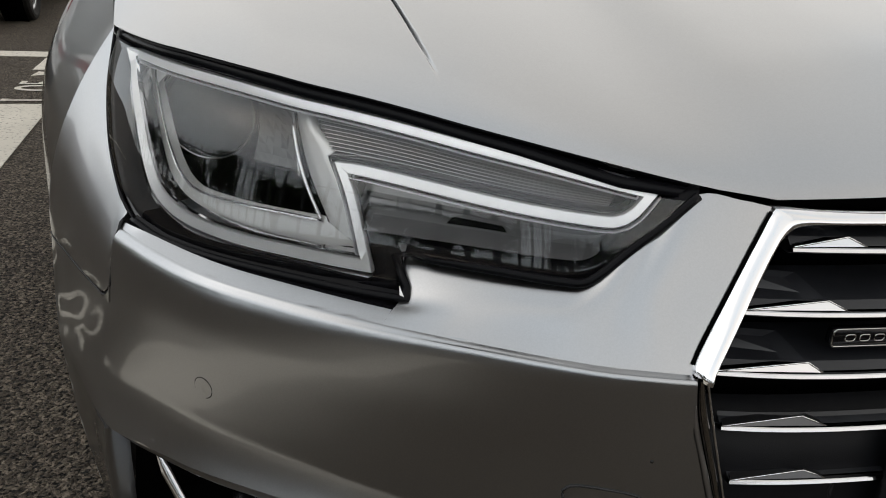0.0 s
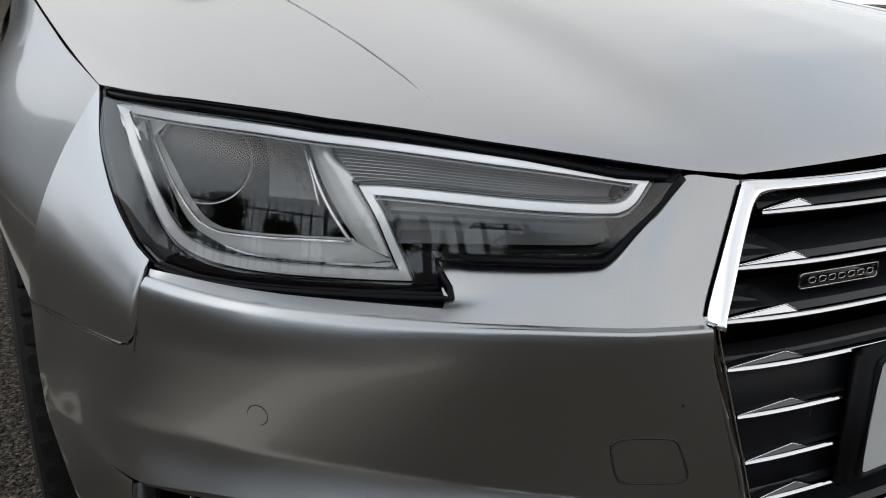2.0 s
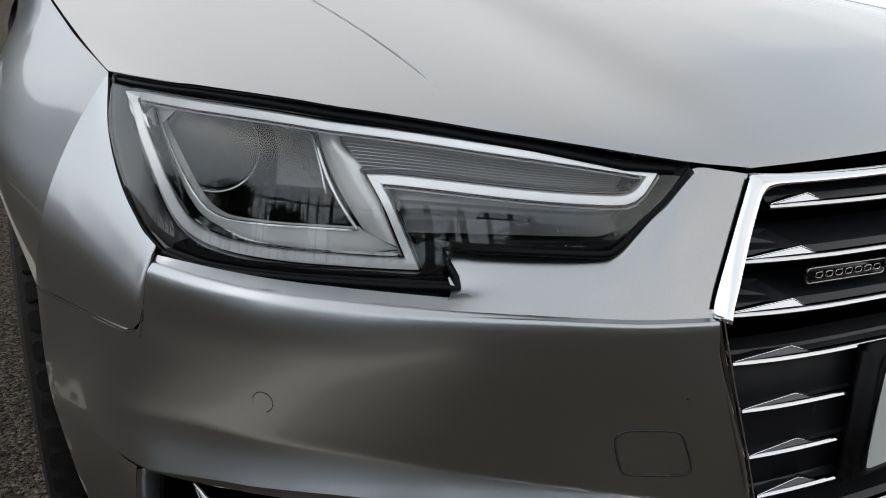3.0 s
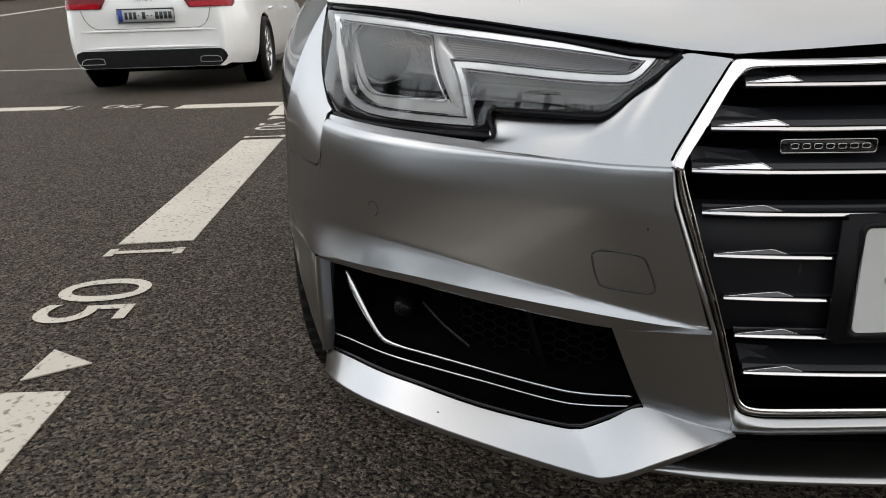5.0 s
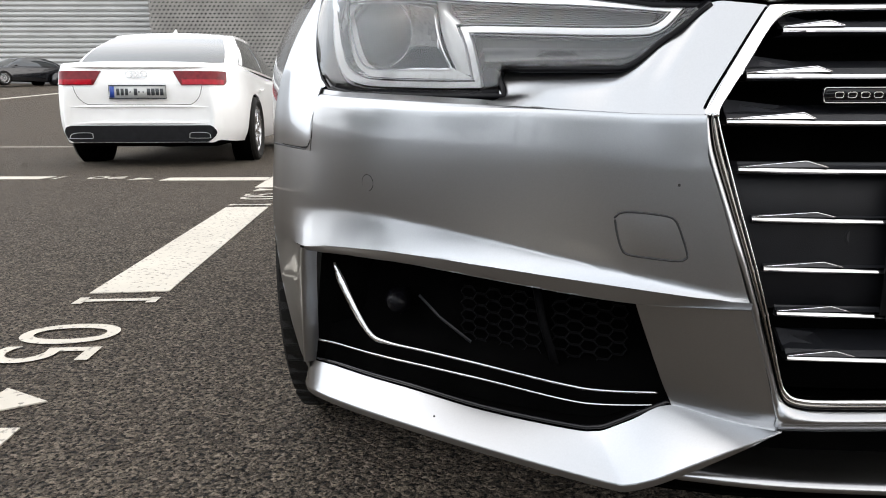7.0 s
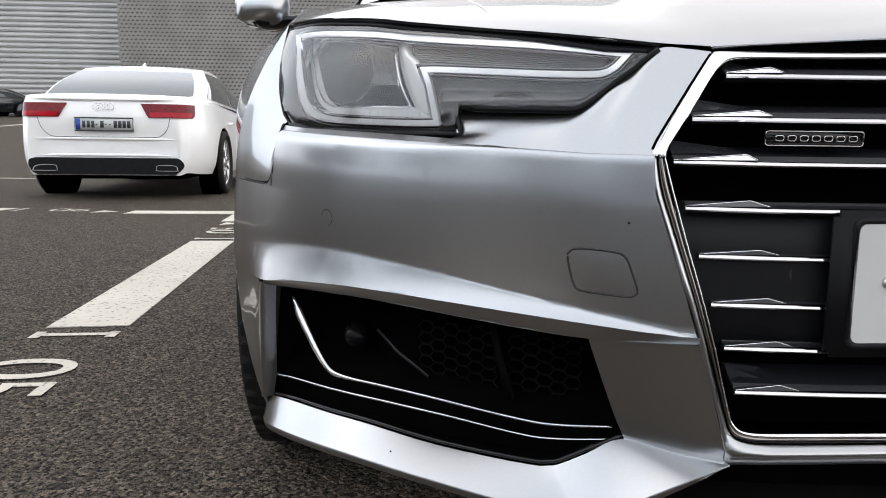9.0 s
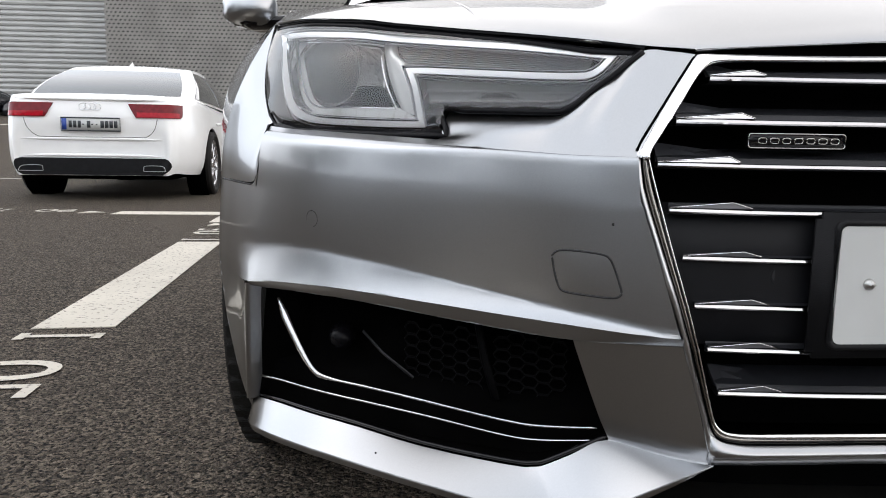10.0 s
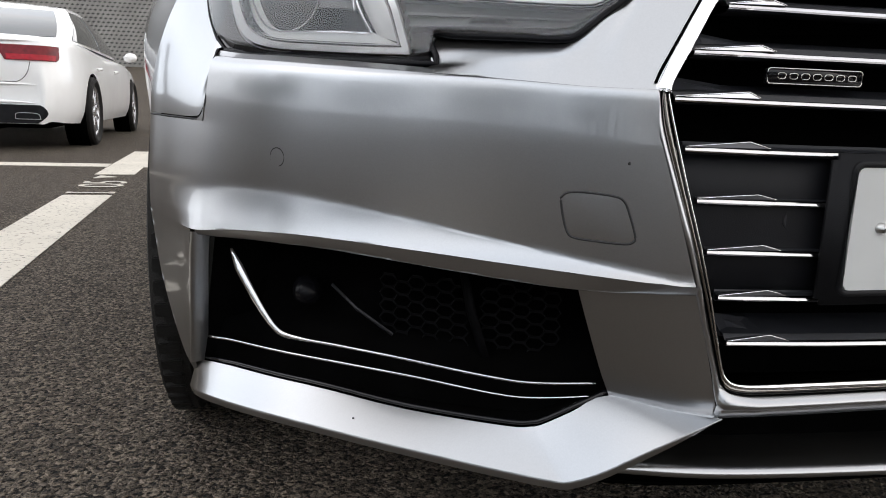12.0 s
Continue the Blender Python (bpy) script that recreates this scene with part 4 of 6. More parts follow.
def headlamp(side):
    lamp = new("headlamp")
    lamp.parent = car
    tagged(lamp, "clear headlamp with a bright light-guide outline")
    P = lambda u, z, d=0.0: on(u, z, o_lens(u, z) + d, side)
    zl = lambda u: float(np.interp(u, *Z_LOW))
    zt = lambda u: float(np.interp(u, *Z_TOP))
    # clear cover
    us = np.r_[np.linspace(0.4415, 0.6518, 30), np.linspace(0.6520, 1.0325, 50)]
    low_line = lambda u: float(np.interp(u + np.linspace(-0.03, 0.03, 9), [0.441, 0.468, 0.507, 0.518, 0.535, 0.60, 0.70, 0.80, 0.865, 0.905, 0.935, 0.97, 1.0105, 1.033],
                                         [0.689, 0.668, 0.638, 0.631, 0.629, 0.627, 0.608, 0.609, 0.610, 0.616, 0.632, 0.660, 0.704, 0.747]).mean())
    # the cover stands nearly upright below and leans back ever more towards the bonnet
    quick = lambda u: float(np.interp(u + np.linspace(-0.04, 0.04, 9), [0.5, 0.65, 0.75, 0.85], [1.65, 1.5, 1.25, 1.0]).mean())
    upright = lambda h, q: 0.34 * h - 0.64 * q * h * h
    curl = lambda h, q: 0.018 / q * (1 - math.exp(-h * q / 0.018))

    def lean_of(u):
        tall = max(0.035, zt(u) - low_line(u))
        return (o_lens(u, zt(u)) - o_lens(u, zt(u) - tall) + 0.003 - upright(tall, quick(u))) / curl(tall, quick(u))

    grid_u = np.linspace(0.38, 1.10, 145)
    leans = np.convolve(np.pad([lean_of(u) for u in grid_u], 8, mode="edge"), np.ones(17) / 17, "valid")

    def glass(u, t):
        z = zl(u) + (zt(u) - 0.0062 - zl(u)) * t
        h, q = zt(u) - z, quick(u)
        under = max(0.0, 1 - (z - zl(u)) / (0.012 if u > 0.6519 else 0.006)) if u < 0.93 else 0.0
        return on(u, z, o_lens(u, zt(u)) + 0.004 + (0.0045 if u > 0.6519 else 0.0015) * under * under - upright(h, q) - float(np.interp(u, grid_u, leans)) * curl(h, q), side)

    rows = [[glass(u, t) for u in us] for t in np.r_[np.linspace(0, 0.14, 8), np.linspace(0.16, 1, 20)]]
    cover = part("lens_cover", grid_mesh(rows), LENS, lamp, "clear plastic lens cover", outward=(-0.4 * side, -1, 0.5))
    cover.visible_shadow = False
    # black edge of the housing, seen through the cover's rim, and the bowl behind it
    rim_low = [[], [], []]
    for u in us:
        w = float(np.interp(u, [0.44, 0.50, 0.55, 0.63, 0.66, 0.85, 0.93, 1.03], [0.009, 0.009, 0.007, 0.005, 0.005, 0.005, 0.008, 0.006]))
        rim_low[0].append(P(u, zl(u), 0.004))
        rim_low[1].append(P(u, zl(u) + w, 0.005))
        rim_low[2].append(P(u, zl(u) + w, 0.05))
    split = int(np.searchsorted(us, 0.893))
    part("outer_edge", grid_mesh([[P(u, zl(u) - 0.007, 0.008) for u in us[split:]], [P(u, zl(u) - 0.004, 0.0035) for u in us[split:]], [P(u, zl(u) + 0.001, 0.0005) for u in us[split:]]]), RIM_GLOSS, lamp, "glossy black edge of the cover")
    part("outer_rim", grid_mesh([r[split:] for r in rim_low]), LAMP_RIM, lamp, "smoky grey outer rim of the housing")
    bm = grid_mesh([r[:split + 1] for r in rim_low])
    grid_mesh([[P(u, zt(u) + 0.003, 0.020) for u in us], [P(u, zt(u) + 0.001, 0.006) for u in us], [P(u, zt(u) - 0.0055, 0.0048) for u in us], [P(u, zt(u) - 0.0062, 0.0065) for u in us], [P(u, zt(u) - 0.0062, 0.05) for u in us]], bm=bm)
    grid_mesh([[P(u, zl(u) - 0.008, 0.016) for u in us[31:]], [P(u, zl(u), 0.006) for u in us[31:]]], bm=bm)
    # seal that follows the lower outline, with the stepped tongue
    sweep([P(u, z, 0.002) for u, z in by_index([(1.031, 0.744), (1.0105, 0.703), (0.97, 0.659), (0.9345, 0.631), (0.905, 0.615)], 6)], 0.003, 0.003, sides=6, bm=bm)
    low = [P(u, z, 0.001) for u, z in ((0.905, 0.615), (0.865, 0.609), (0.80, 0.608), (0.70, 0.605), (0.643, 0.6045))]
    low = by_index(low, 6).tolist() + [P(0.646, 0.612, 0.001), P(0.658, 0.630, 0.001), P(0.645, 0.633, 0.001)] + by_index([P(u, z, 0.001) for u, z in ((0.63, 0.631), (0.58, 0.630), (0.535, 0.629), (0.516, 0.632), (0.49, 0.652), (0.468, 0.668), (0.443, 0.688))], 5).tolist()
    sweep(low, 0.007, 0.007, sides=6, bm=bm)
    part("housing", bm, LAMP_BLACK, lamp, "gloss black lamp housing")
    skin = [(0.9045, 0.6140, 0.0135), (0.865, 0.6105, 0.0205), (0.80, 0.608, 0.0235), (0.72, 0.6042, 0.025), (0.6505, 0.6003, 0.0255)]
    rows = [[on(u, z, o, side) for u, z, o in by_index(skin, 8)], [on(u, z - 0.001, (o + o_lens(u, zl(u))) / 2 + 0.002, side) for u, z, o in by_index(skin, 8)], [P(u, zl(max(u, 0.6521)) + 0.003, 0.003) for u, z, o in by_index(skin, 8)]]
    part("gasket", grid_mesh(rows), LAMP_BLACK, lamp, "black gasket between lamp and bumper")
    bm = bmesh.new()
    fill_pts = [P(u, z, 0.0045) for u, z in ((0.642, 0.6045), (0.690, 0.606), (0.676, 0.6115), (0.670, 0.617), (0.677, 0.632), (0.662, 0.6345), (0.655, 0.628), (0.650, 0.618))]
    fill(fill_pts, on(0.66, 0.62, 0.05, side) - on(0.66, 0.62, 0.0, side), bm)
    part("tongue", bm, LAMP_BLACK, lamp)
    bm = grid_mesh([[P(u, zl(u) + (zt(u) - zl(u)) * t, 0.135) for u in us] for t in np.linspace(0, 1, 5)])
    part("back_wall", bm, LAMP_DARK, lamp)

    # light guide: a bright band that runs round the lamp
    guide = [(1.006, 0.7325), (0.97, 0.7310), (0.90, 0.7265), (0.80, 0.7185), (0.69, 0.7085), (0.58, 0.698), (0.50, 0.6885), (0.474, 0.6855)]
    turn = [(0.474, 0.6855), (0.486, 0.673), (0.496, 0.6675), (0.51, 0.6655), (0.56, 0.667), (0.63, 0.6715), (0.70, 0.676), (0.722, 0.6765)]
    slope = [(0.722, 0.6765), (0.708, 0.659), (0.694, 0.637), (0.682, 0.6170)]
    foot = [(0.682, 0.6170), (0.72, 0.6172), (0.78, 0.6188), (0.84, 0.6213), (0.872, 0.6255), (0.895, 0.6330), (0.914, 0.6445), (0.938, 0.6650), (0.970, 0.6955), (0.992, 0.7185), (1.006, 0.7325)]
    loop = np.vstack([spline(path, n)[:-1] for path, n in ((guide, 40), (turn, 30), (slope, 8), (foot, 40))])

    def ribbon(section, bm, tilt=0.0):
        """A strip along the closed line, from (inset, depth) pairs, with mitred corners."""
        ahead = np.roll(loop, -1, 0) - loop
        ahead /= np.linalg.norm(ahead, axis=1)[:, None]
        n2 = np.stack([-ahead[:, 1], ahead[:, 0]], 1)
        n1 = np.roll(n2, 1, 0)
        mitre = (n1 + n2) / np.maximum(0.35, 1 + (n1 * n2).sum(1))[:, None]
        rows = []
        for w, dd in section:
            p = loop + mitre * w
            row = [P(q[0], q[1], dd + 0.006 * float(np.interp(c[0], [0.60, 0.75], [0, 1])) + (float(np.interp(c[1], [0.63, 0.70], [0.30, tilt])) * (q[1] - c[1]) - 0.7 * (q[0] - c[0]) * float(np.interp(c[0], [0.84, 0.93], [0, 1])) if tilt else 0.0)) for q, c in zip(p, loop)]
            rows.append(row + row[:1])
        return grid_mesh(rows, bm=bm)

    area = sum(p[0] * q[1] - q[0] * p[1] for p, q in zip(loop, np.roll(loop, -1, 0)))
    k = 1 if area > 0 else -1
    part("light_guide", ribbon([(w * k, dd) for w, dd in ((-0.0033, 0.014), (-0.0033, 0.0076), (-0.0029, 0.0070), (0.0029, 0.0070), (0.0033, 0.0076), (0.0033, 0.014))], None, -0.15), GUIDE, lamp, "bright milky light-guide band", smooth=False)
    bm = ribbon([(w * k * 1.12, dd) for w, dd in ((-0.0064, 0.020), (-0.0062, 0.0080), (-0.0056, 0.0060), (-0.0048, 0.0080), (-0.0046, 0.014))], None)
    ribbon([(w * k * 1.15, dd) for w, dd in ((0.0042, 0.014), (0.0044, 0.0085), (0.0051, 0.0065), (0.0058, 0.0085), (0.0060, 0.018))], bm)
    part("guide_groove", ribbon([(w * k, 0.0125) for w in (-0.0064, 0.0064)], None), LAMP_DARK, lamp, "dark groove beside the light guide", smooth=False)
    part("guide_edge", bm, CHROME, lamp, "chrome edge of the light guide", smooth=False)
    # thin bright line inside the band
    bm = bmesh.new()
    for path in ([(0.992, 0.7245), (0.96, 0.7225), (0.90, 0.7185), (0.83, 0.713), (0.79, 0.709)],
                 [(0.790, 0.698), (0.773, 0.677), (0.753, 0.654), (0.735, 0.635)],
                 [(0.735, 0.635), (0.78, 0.6365), (0.862, 0.637), (0.888, 0.6405), (0.911, 0.652), (0.945, 0.677), (0.975, 0.705), (0.992, 0.7245)]):
        sweep([P(u, z, 0.030) for u, z in spline(path, 24)], 0.003, 0.003, sides=6, bm=bm)
    part("bezel_line", bm, CHROME, lamp)
    # silver tray under the projector and the raised plate beside it
    rows = []
    for t, dd in ((0, 0.021), (0.15, 0.024), (0.9, 0.032), (1, 0.038)):
        lo = spline([(0.686, 0.6205), (0.76, 0.6215), (0.85, 0.6255), (0.882, 0.6325), (0.905, 0.6445), (0.935, 0.667), (0.998, 0.726)], 30)
        hi = spline([(0.736, 0.636), (0.78, 0.637), (0.862, 0.638), (0.888, 0.6415), (0.911, 0.653), (0.945, 0.678), (1.005, 0.729)], 30)
        rows.append([P(*(a + (b - a) * t), dd) for a, b in zip(lo, hi)])
    part("tray", grid_mesh(rows), SATIN, lamp, "satin silver reflector tray")
    rows = []
    for t, dd in ((0, 0.050), (0.08, 0.034), (0.5, 0.026), (0.92, 0.021), (1, 0.030)):
        a = spline([(0.802, 0.7145), (0.791, 0.700), (0.773, 0.678), (0.753, 0.655), (0.734, 0.634)], 20)
        b = spline([(0.765, 0.711), (0.757, 0.697), (0.731, 0.681), (0.708, 0.657), (0.685, 0.623)], 20)
        rows.append([P(*(p + (q - p) * t), dd) for p, q in zip(a, b)])
    part("centre_blade", grid_mesh(rows), SATIN, lamp, "satin silver centre blade")
    # projector lens in its ring, in a dark bay
    c = P(0.953, 0.686, 0.070)
    ahead = (on(0.5, 0.6, -1.0, side) - on(0.5, 0.6, 0.0, side)).normalized()
    turn_m = ahead.to_track_quat("Z", "Y").to_matrix().to_4x4()
    m = Matrix.Translation(c) @ turn_m
    bm = lathe([(0.018 * math.cos(a) - 0.004, 0.0395 * math.sin(a)) for a in np.linspace(0.001, math.pi / 2, 12)], 48, axis="z")
    bm.transform(m)
    part("projector_lens", bm, LAMP_BALL, lamp, "smoky glass projector lens")
    bm = lathe([(-0.03, 0.0450), (-0.004, 0.0440), (0.002, 0.0432), (0.0035, 0.0420), (0.001, 0.0408), (-0.008, 0.0395)], 48, axis="z")
    bm.transform(m)
    part("projector_ring", bm, CHROME, lamp, "bright projector ring")
    bm = bmesh.new()
    rows = []
    for t, dd in ((0, 0.05), (1, 0.07)):
        lo = spline([(0.736, 0.636), (0.78, 0.637), (0.862, 0.638), (0.888, 0.6415), (0.911, 0.653), (0.945, 0.678), (1.005, 0.729)], 30)
        hi = spline([(0.79, 0.712), (0.83, 0.716), (0.87, 0.719), (0.90, 0.722), (0.93, 0.724), (0.96, 0.726), (0.995, 0.727)], 30)
        rows.append([P(*(a + (b - a) * t), 0.075 + min(0.055, 0.9 * max(0.0, 0.985 - (a + (b - a) * t)[0]))) for a, b in zip(lo, hi)])
    part("lamp_bay", grid_mesh(rows, bm=bm), LAMP_DARK, lamp, "dark bay round the projector")
    shield = [(1.004, 0.7255), (0.985, 0.7245), (0.962, 0.7225), (0.974, 0.711), (0.981, 0.700), (0.981, 0.690), (0.987, 0.695)]
    part("bay_shield", fill([P(u, z, 0.030) for u, z in shield], ahead * -0.004), SATIN, lamp, "bright silver corner plate", smooth=False)
    # small side reflector behind the blade
    rnd = random.Random(5)
    bm = bmesh.new()
    left = spline([(0.868, 0.712), (0.856, 0.698), (0.848, 0.680), (0.846, 0.664)], 9)
    right = spline([(0.815, 0.706), (0.801, 0.694), (0.788, 0.678), (0.778, 0.662)], 9)
    for i in range(8):
        for j in range(6):
            corner = [left[i + a] + (right[i + a] - left[i + a]) * (j + b) / 6 for a, b in ((0, 0), (0, 1), (1, 1), (1, 0))]
            bm.faces.new([bm.verts.new(P(u, z, 0.048 + rnd.uniform(-0.0014, 0.0014))) for u, z in corner])
    part("side_reflector", bm, FACET, lamp, "small faceted side reflector", smooth=False)
    edge = spline([(0.876, 0.716), (0.845, 0.710), (0.815, 0.7065), (0.801, 0.6945), (0.788, 0.6785), (0.775, 0.659)], 20)
    part("reflector_edge", sweep([P(u, z, 0.043) for u, z in edge], 0.0022, 0.0022, sides=6), CHROME, lamp)
    # dark half dome low in the chamber
    dome = [(0.605 + 0.026 * math.cos(q), 0.6405 + 0.012 * math.sin(q)) for q in np.linspace(0, math.pi, 14)]
    part("chamber_dome", fill([P(u, z, 0.0265 - 0.6 * (z - 0.652)) for u, z in dome], ahead * -0.006), LAMP_BLACK, lamp, smooth=False)
    # ribbed indicator reflector
    bm = bmesh.new()
    n = 11
    top = spline([(0.765, 0.7125), (0.68, 0.7045), (0.58, 0.6945), (0.495, 0.6855)], 30)
    low = spline([(0.735, 0.682), (0.67, 0.6785), (0.57, 0.672), (0.505, 0.671)], 30)
    rows = []
    for k in range(n):
        for t, dd in ((k / n, 0.034), ((k + 0.70) / n, 0.022), ((k + 0.9) / n, 0.022)):
            rows.append([P(*(a + (b - a) * t), dd) for a, b in zip(top, low)])
    rows.append([P(*b, 0.03) for b in low])
    part("indicator_reflector", grid_mesh(rows, bm=bm), LAMP_GREY, lamp, "ribbed grey indicator reflector", smooth=False)
    # lower chamber with its shelf line
    bm = bmesh.new()
    top = spline([(0.715, 0.669), (0.63, 0.664), (0.56, 0.660), (0.51, 0.6585), (0.485, 0.666)], 30)
    low = spline([(0.690, 0.640), (0.63, 0.6405), (0.56, 0.640), (0.525, 0.6405), (0.512, 0.646)], 30)
    rows = []
    for t, dd in ((0, 0.020), (0.06, 0.034), (0.40, 0.036), (0.42, 0.026), (0.52, 0.025), (0.54, 0.036), (0.85, 0.030), (1, 0.008)):
        rows.append([P(*(a + (b - a) * t), dd) for a, b in zip(top, low)])
    part("lower_chamber", grid_mesh(rows, bm=bm), LAMP_MID, lamp, "smoky grey lower lamp chamber", smooth=False)
    return lamp


LAMP_RIM = material("lamp_outer_rim", (0.06, 0.06, 0.063), rough=0.3, noise_scale=20, noise_amount=0.15)
LAMP_BALL = material("projector_glass", (0.040, 0.048, 0.050), rough=0.10, spec=0.25, coat=0.1, noise_scale=4, noise_amount=0.1)
LAMP_MID = material("lamp_mid_grey", (0.28, 0.28, 0.285), rough=0.25, metal=0.3, noise_scale=20, noise_amount=0.15)
headlamp(1)
headlamp(-1)

# ---------------------------------------------------------------- grille
grille = new("grille")
grille.parent = car
tagged(grille, "single-frame grille with chrome-edged slats")


def grille_half(side):
    """Frame: bright upper limb, gloss black lower limb with a thin chrome lip."""
    G = lambda z: float(np.interp(z, [0.33, 0.59, 0.69], [0.012, 0.010, 0.068]))
    u_in = lambda u: float(np.interp(u, [0.33, 0.366], [1, 0]))
    line_a = [(0.0, 0.3340), (0.11, 0.3335), (0.2075, 0.3322), (0.2744, 0.3310), (0.320, 0.3298), (0.340, 0.3300), (0.3530, 0.3325), (0.3605, 0.3390),
              (0.3646, 0.3485), (0.3722, 0.3768), (0.3812, 0.4110), (0.3955, 0.4575), (0.4110, 0.5040), (0.4262, 0.5519), (0.4325, 0.573), (0.436, 0.586)]
    line_b = [(0.0, 0.3285), (0.11, 0.3280), (0.2106, 0.3265), (0.2768, 0.3248), (0.326, 0.3236), (0.3432, 0.3240), (0.3575, 0.3275), (0.3645, 0.3360),
              (0.3683, 0.3470), (0.3775, 0.3768), (0.3880, 0.4110), (0.4035, 0.4575), (0.4198, 0.5038), (0.4365, 0.5519), (0.4415, 0.575), (0.443, 0.588)]
    line_c = [(0.0, 0.3175), (0.11, 0.3172), (0.212, 0.3161), (0.2779, 0.3144), (0.326, 0.3130), (0.3480, 0.3115), (0.3640, 0.3110), (0.3695, 0.3250),
              (0.3745, 0.3465), (0.3844, 0.3777), (0.3954, 0.4117), (0.4109, 0.4582), (0.4261, 0.5041), (0.4425, 0.5519), (0.4470, 0.575), (0.4475, 0.588)]
    line_a, line_b, line_c = by_index(line_a, 6), by_index(line_b, 6), by_index(line_c, 6)
    rows = []
    for t, d in ((0, 0.012), (0.08, 0.003), (0.45, 0.000), (0.80, 0.004), (1, 0.030)):
        rows.append([on(*(b + (a - b) * t), 0.010 + d, side) for a, b in zip(line_a, line_b)])
    part("lower_frame", grid_mesh(rows), FRAME_METAL, grille, "dark polished lower frame limb")
    lip_size = [float(np.interp(u, [0.30, 0.352, 0.372], [0.0065, 0.0045, 0.0018])) for u, z in line_a]
    part("frame_lip", sweep([on(u, z, 0.0125, side) for u, z in line_a], lip_size, lip_size, sides=8), CHROME, grille, "thin chrome lip")
    skin_o = lambda z: float(np.interp(z, [0.311, 0.32, 0.362, 0.403, 0.426, 0.47, 0.588], [0.006, 0.010, 0.011, 0.009, 0.006, 0.001, 0.008]))
    rows = [[on(u, z, skin_o(zc) + 0.012, side) for (u, z), (_, zc) in zip(line_b, line_c)]]
    for t, d in ((0.0, 0.004), (0.12, 0.0), (0.55, -0.0022), (0.88, -0.0018), (1.0, 0.0003)):
        rows.append([on(*(b + (c - b) * t), skin_o(c[1]) + d - 0.006 * t * (u_in(c[0])), side) for b, c in zip(line_b, line_c)])
    part("grille_surround", grid_mesh(rows), SILVER, car, "silver edge round the grille")
    part("frame_seam", sweep([on(u, z, 0.0085, side) for u, z in line_b], 0.0018, 0.0018, sides=6), HOLLOW, grille, "dark seam beside the frame")
    foot_line = line_c[:39]
    rows = [[on(u, z + dz, skin_o(z) + d - 0.006 * u_in(u), side) for u, z in foot_line] for dz, d in ((0.0, 0.0003), (-0.0012, 0.0010), (-0.0085, 0.0045), (-0.0095, 0.008), (-0.0105, 0.06))]
    part("sill_edge", grid_mesh(rows), SILVER, car)
    outer = [(0.4465, 0.588), (0.4465, 0.594), (0.439, 0.609), (0.416, 0.648), (0.400, 0.672), (0.392, 0.6825), (0.383, 0.6855), (0.34, 0.6850), (0.26, 0.6855), (0.13, 0.6885), (0.0, 0.690)]
    inner = [(0.436, 0.586), (0.4345, 0.594), (0.427, 0.607), (0.408, 0.636), (0.393, 0.659), (0.382, 0.671), (0.368, 0.6765), (0.335, 0.6775), (0.26, 0.678), (0.13, 0.6805), (0.0, 0.682)]
    rows = []
    for t, d in ((-0.02, 0.008), (0.0, 0.001), (0.10, -0.003), (0.5, -0.0085), (0.85, -0.0115), (1, -0.009), (1.06, 0.006), (1.1, 0.030)):
        rows.append([on(*(np.array(a) + (np.array(b) - np.array(a)) * t), G(a[1]) + d, side) for a, b in zip(by_index(outer, 6), by_index(inner, 6))])
    part("frame_top", grid_mesh(rows), CHROME, grille, "polished chrome upper frame limb")
    part("frame_gap", sweep([on(u + 0.0008, z, G(z) + 0.001, side) for u, z in by_index(outer[1:6], 6)], 0.0022, 0.0022, sides=6), HOLLOW, grille, "dark gap beside the frame")


for side in (1, -1):
    grille_half(side)

O_SLAT = lambda z: float(np.interp(z, [0.36, 0.59, 0.69], [0.022, 0.025, 0.060]))
# height, end, peak and end of the wedge, how far it runs to the middle, and how proud its wedge is
SLATS = [(0.662, 0.378, 0.334, 0.322, 0.0), (0.622, 0.411, 0.347, 0.335, 0.0), (0.582, 0.427, 0.359, 0.350, 0.0), (0.540, 0.414, 0.353, 0.336, 0.0),
         (0.496, 0.399, 0.340, 0.325, 0.273), (0.451, 0.385, 0.330, 0.315, 0.270), (0.410, 0.370, 0.320, 0.304, 0.0), (0.368, 0.357, 0.313, 0.297, 0.0)]


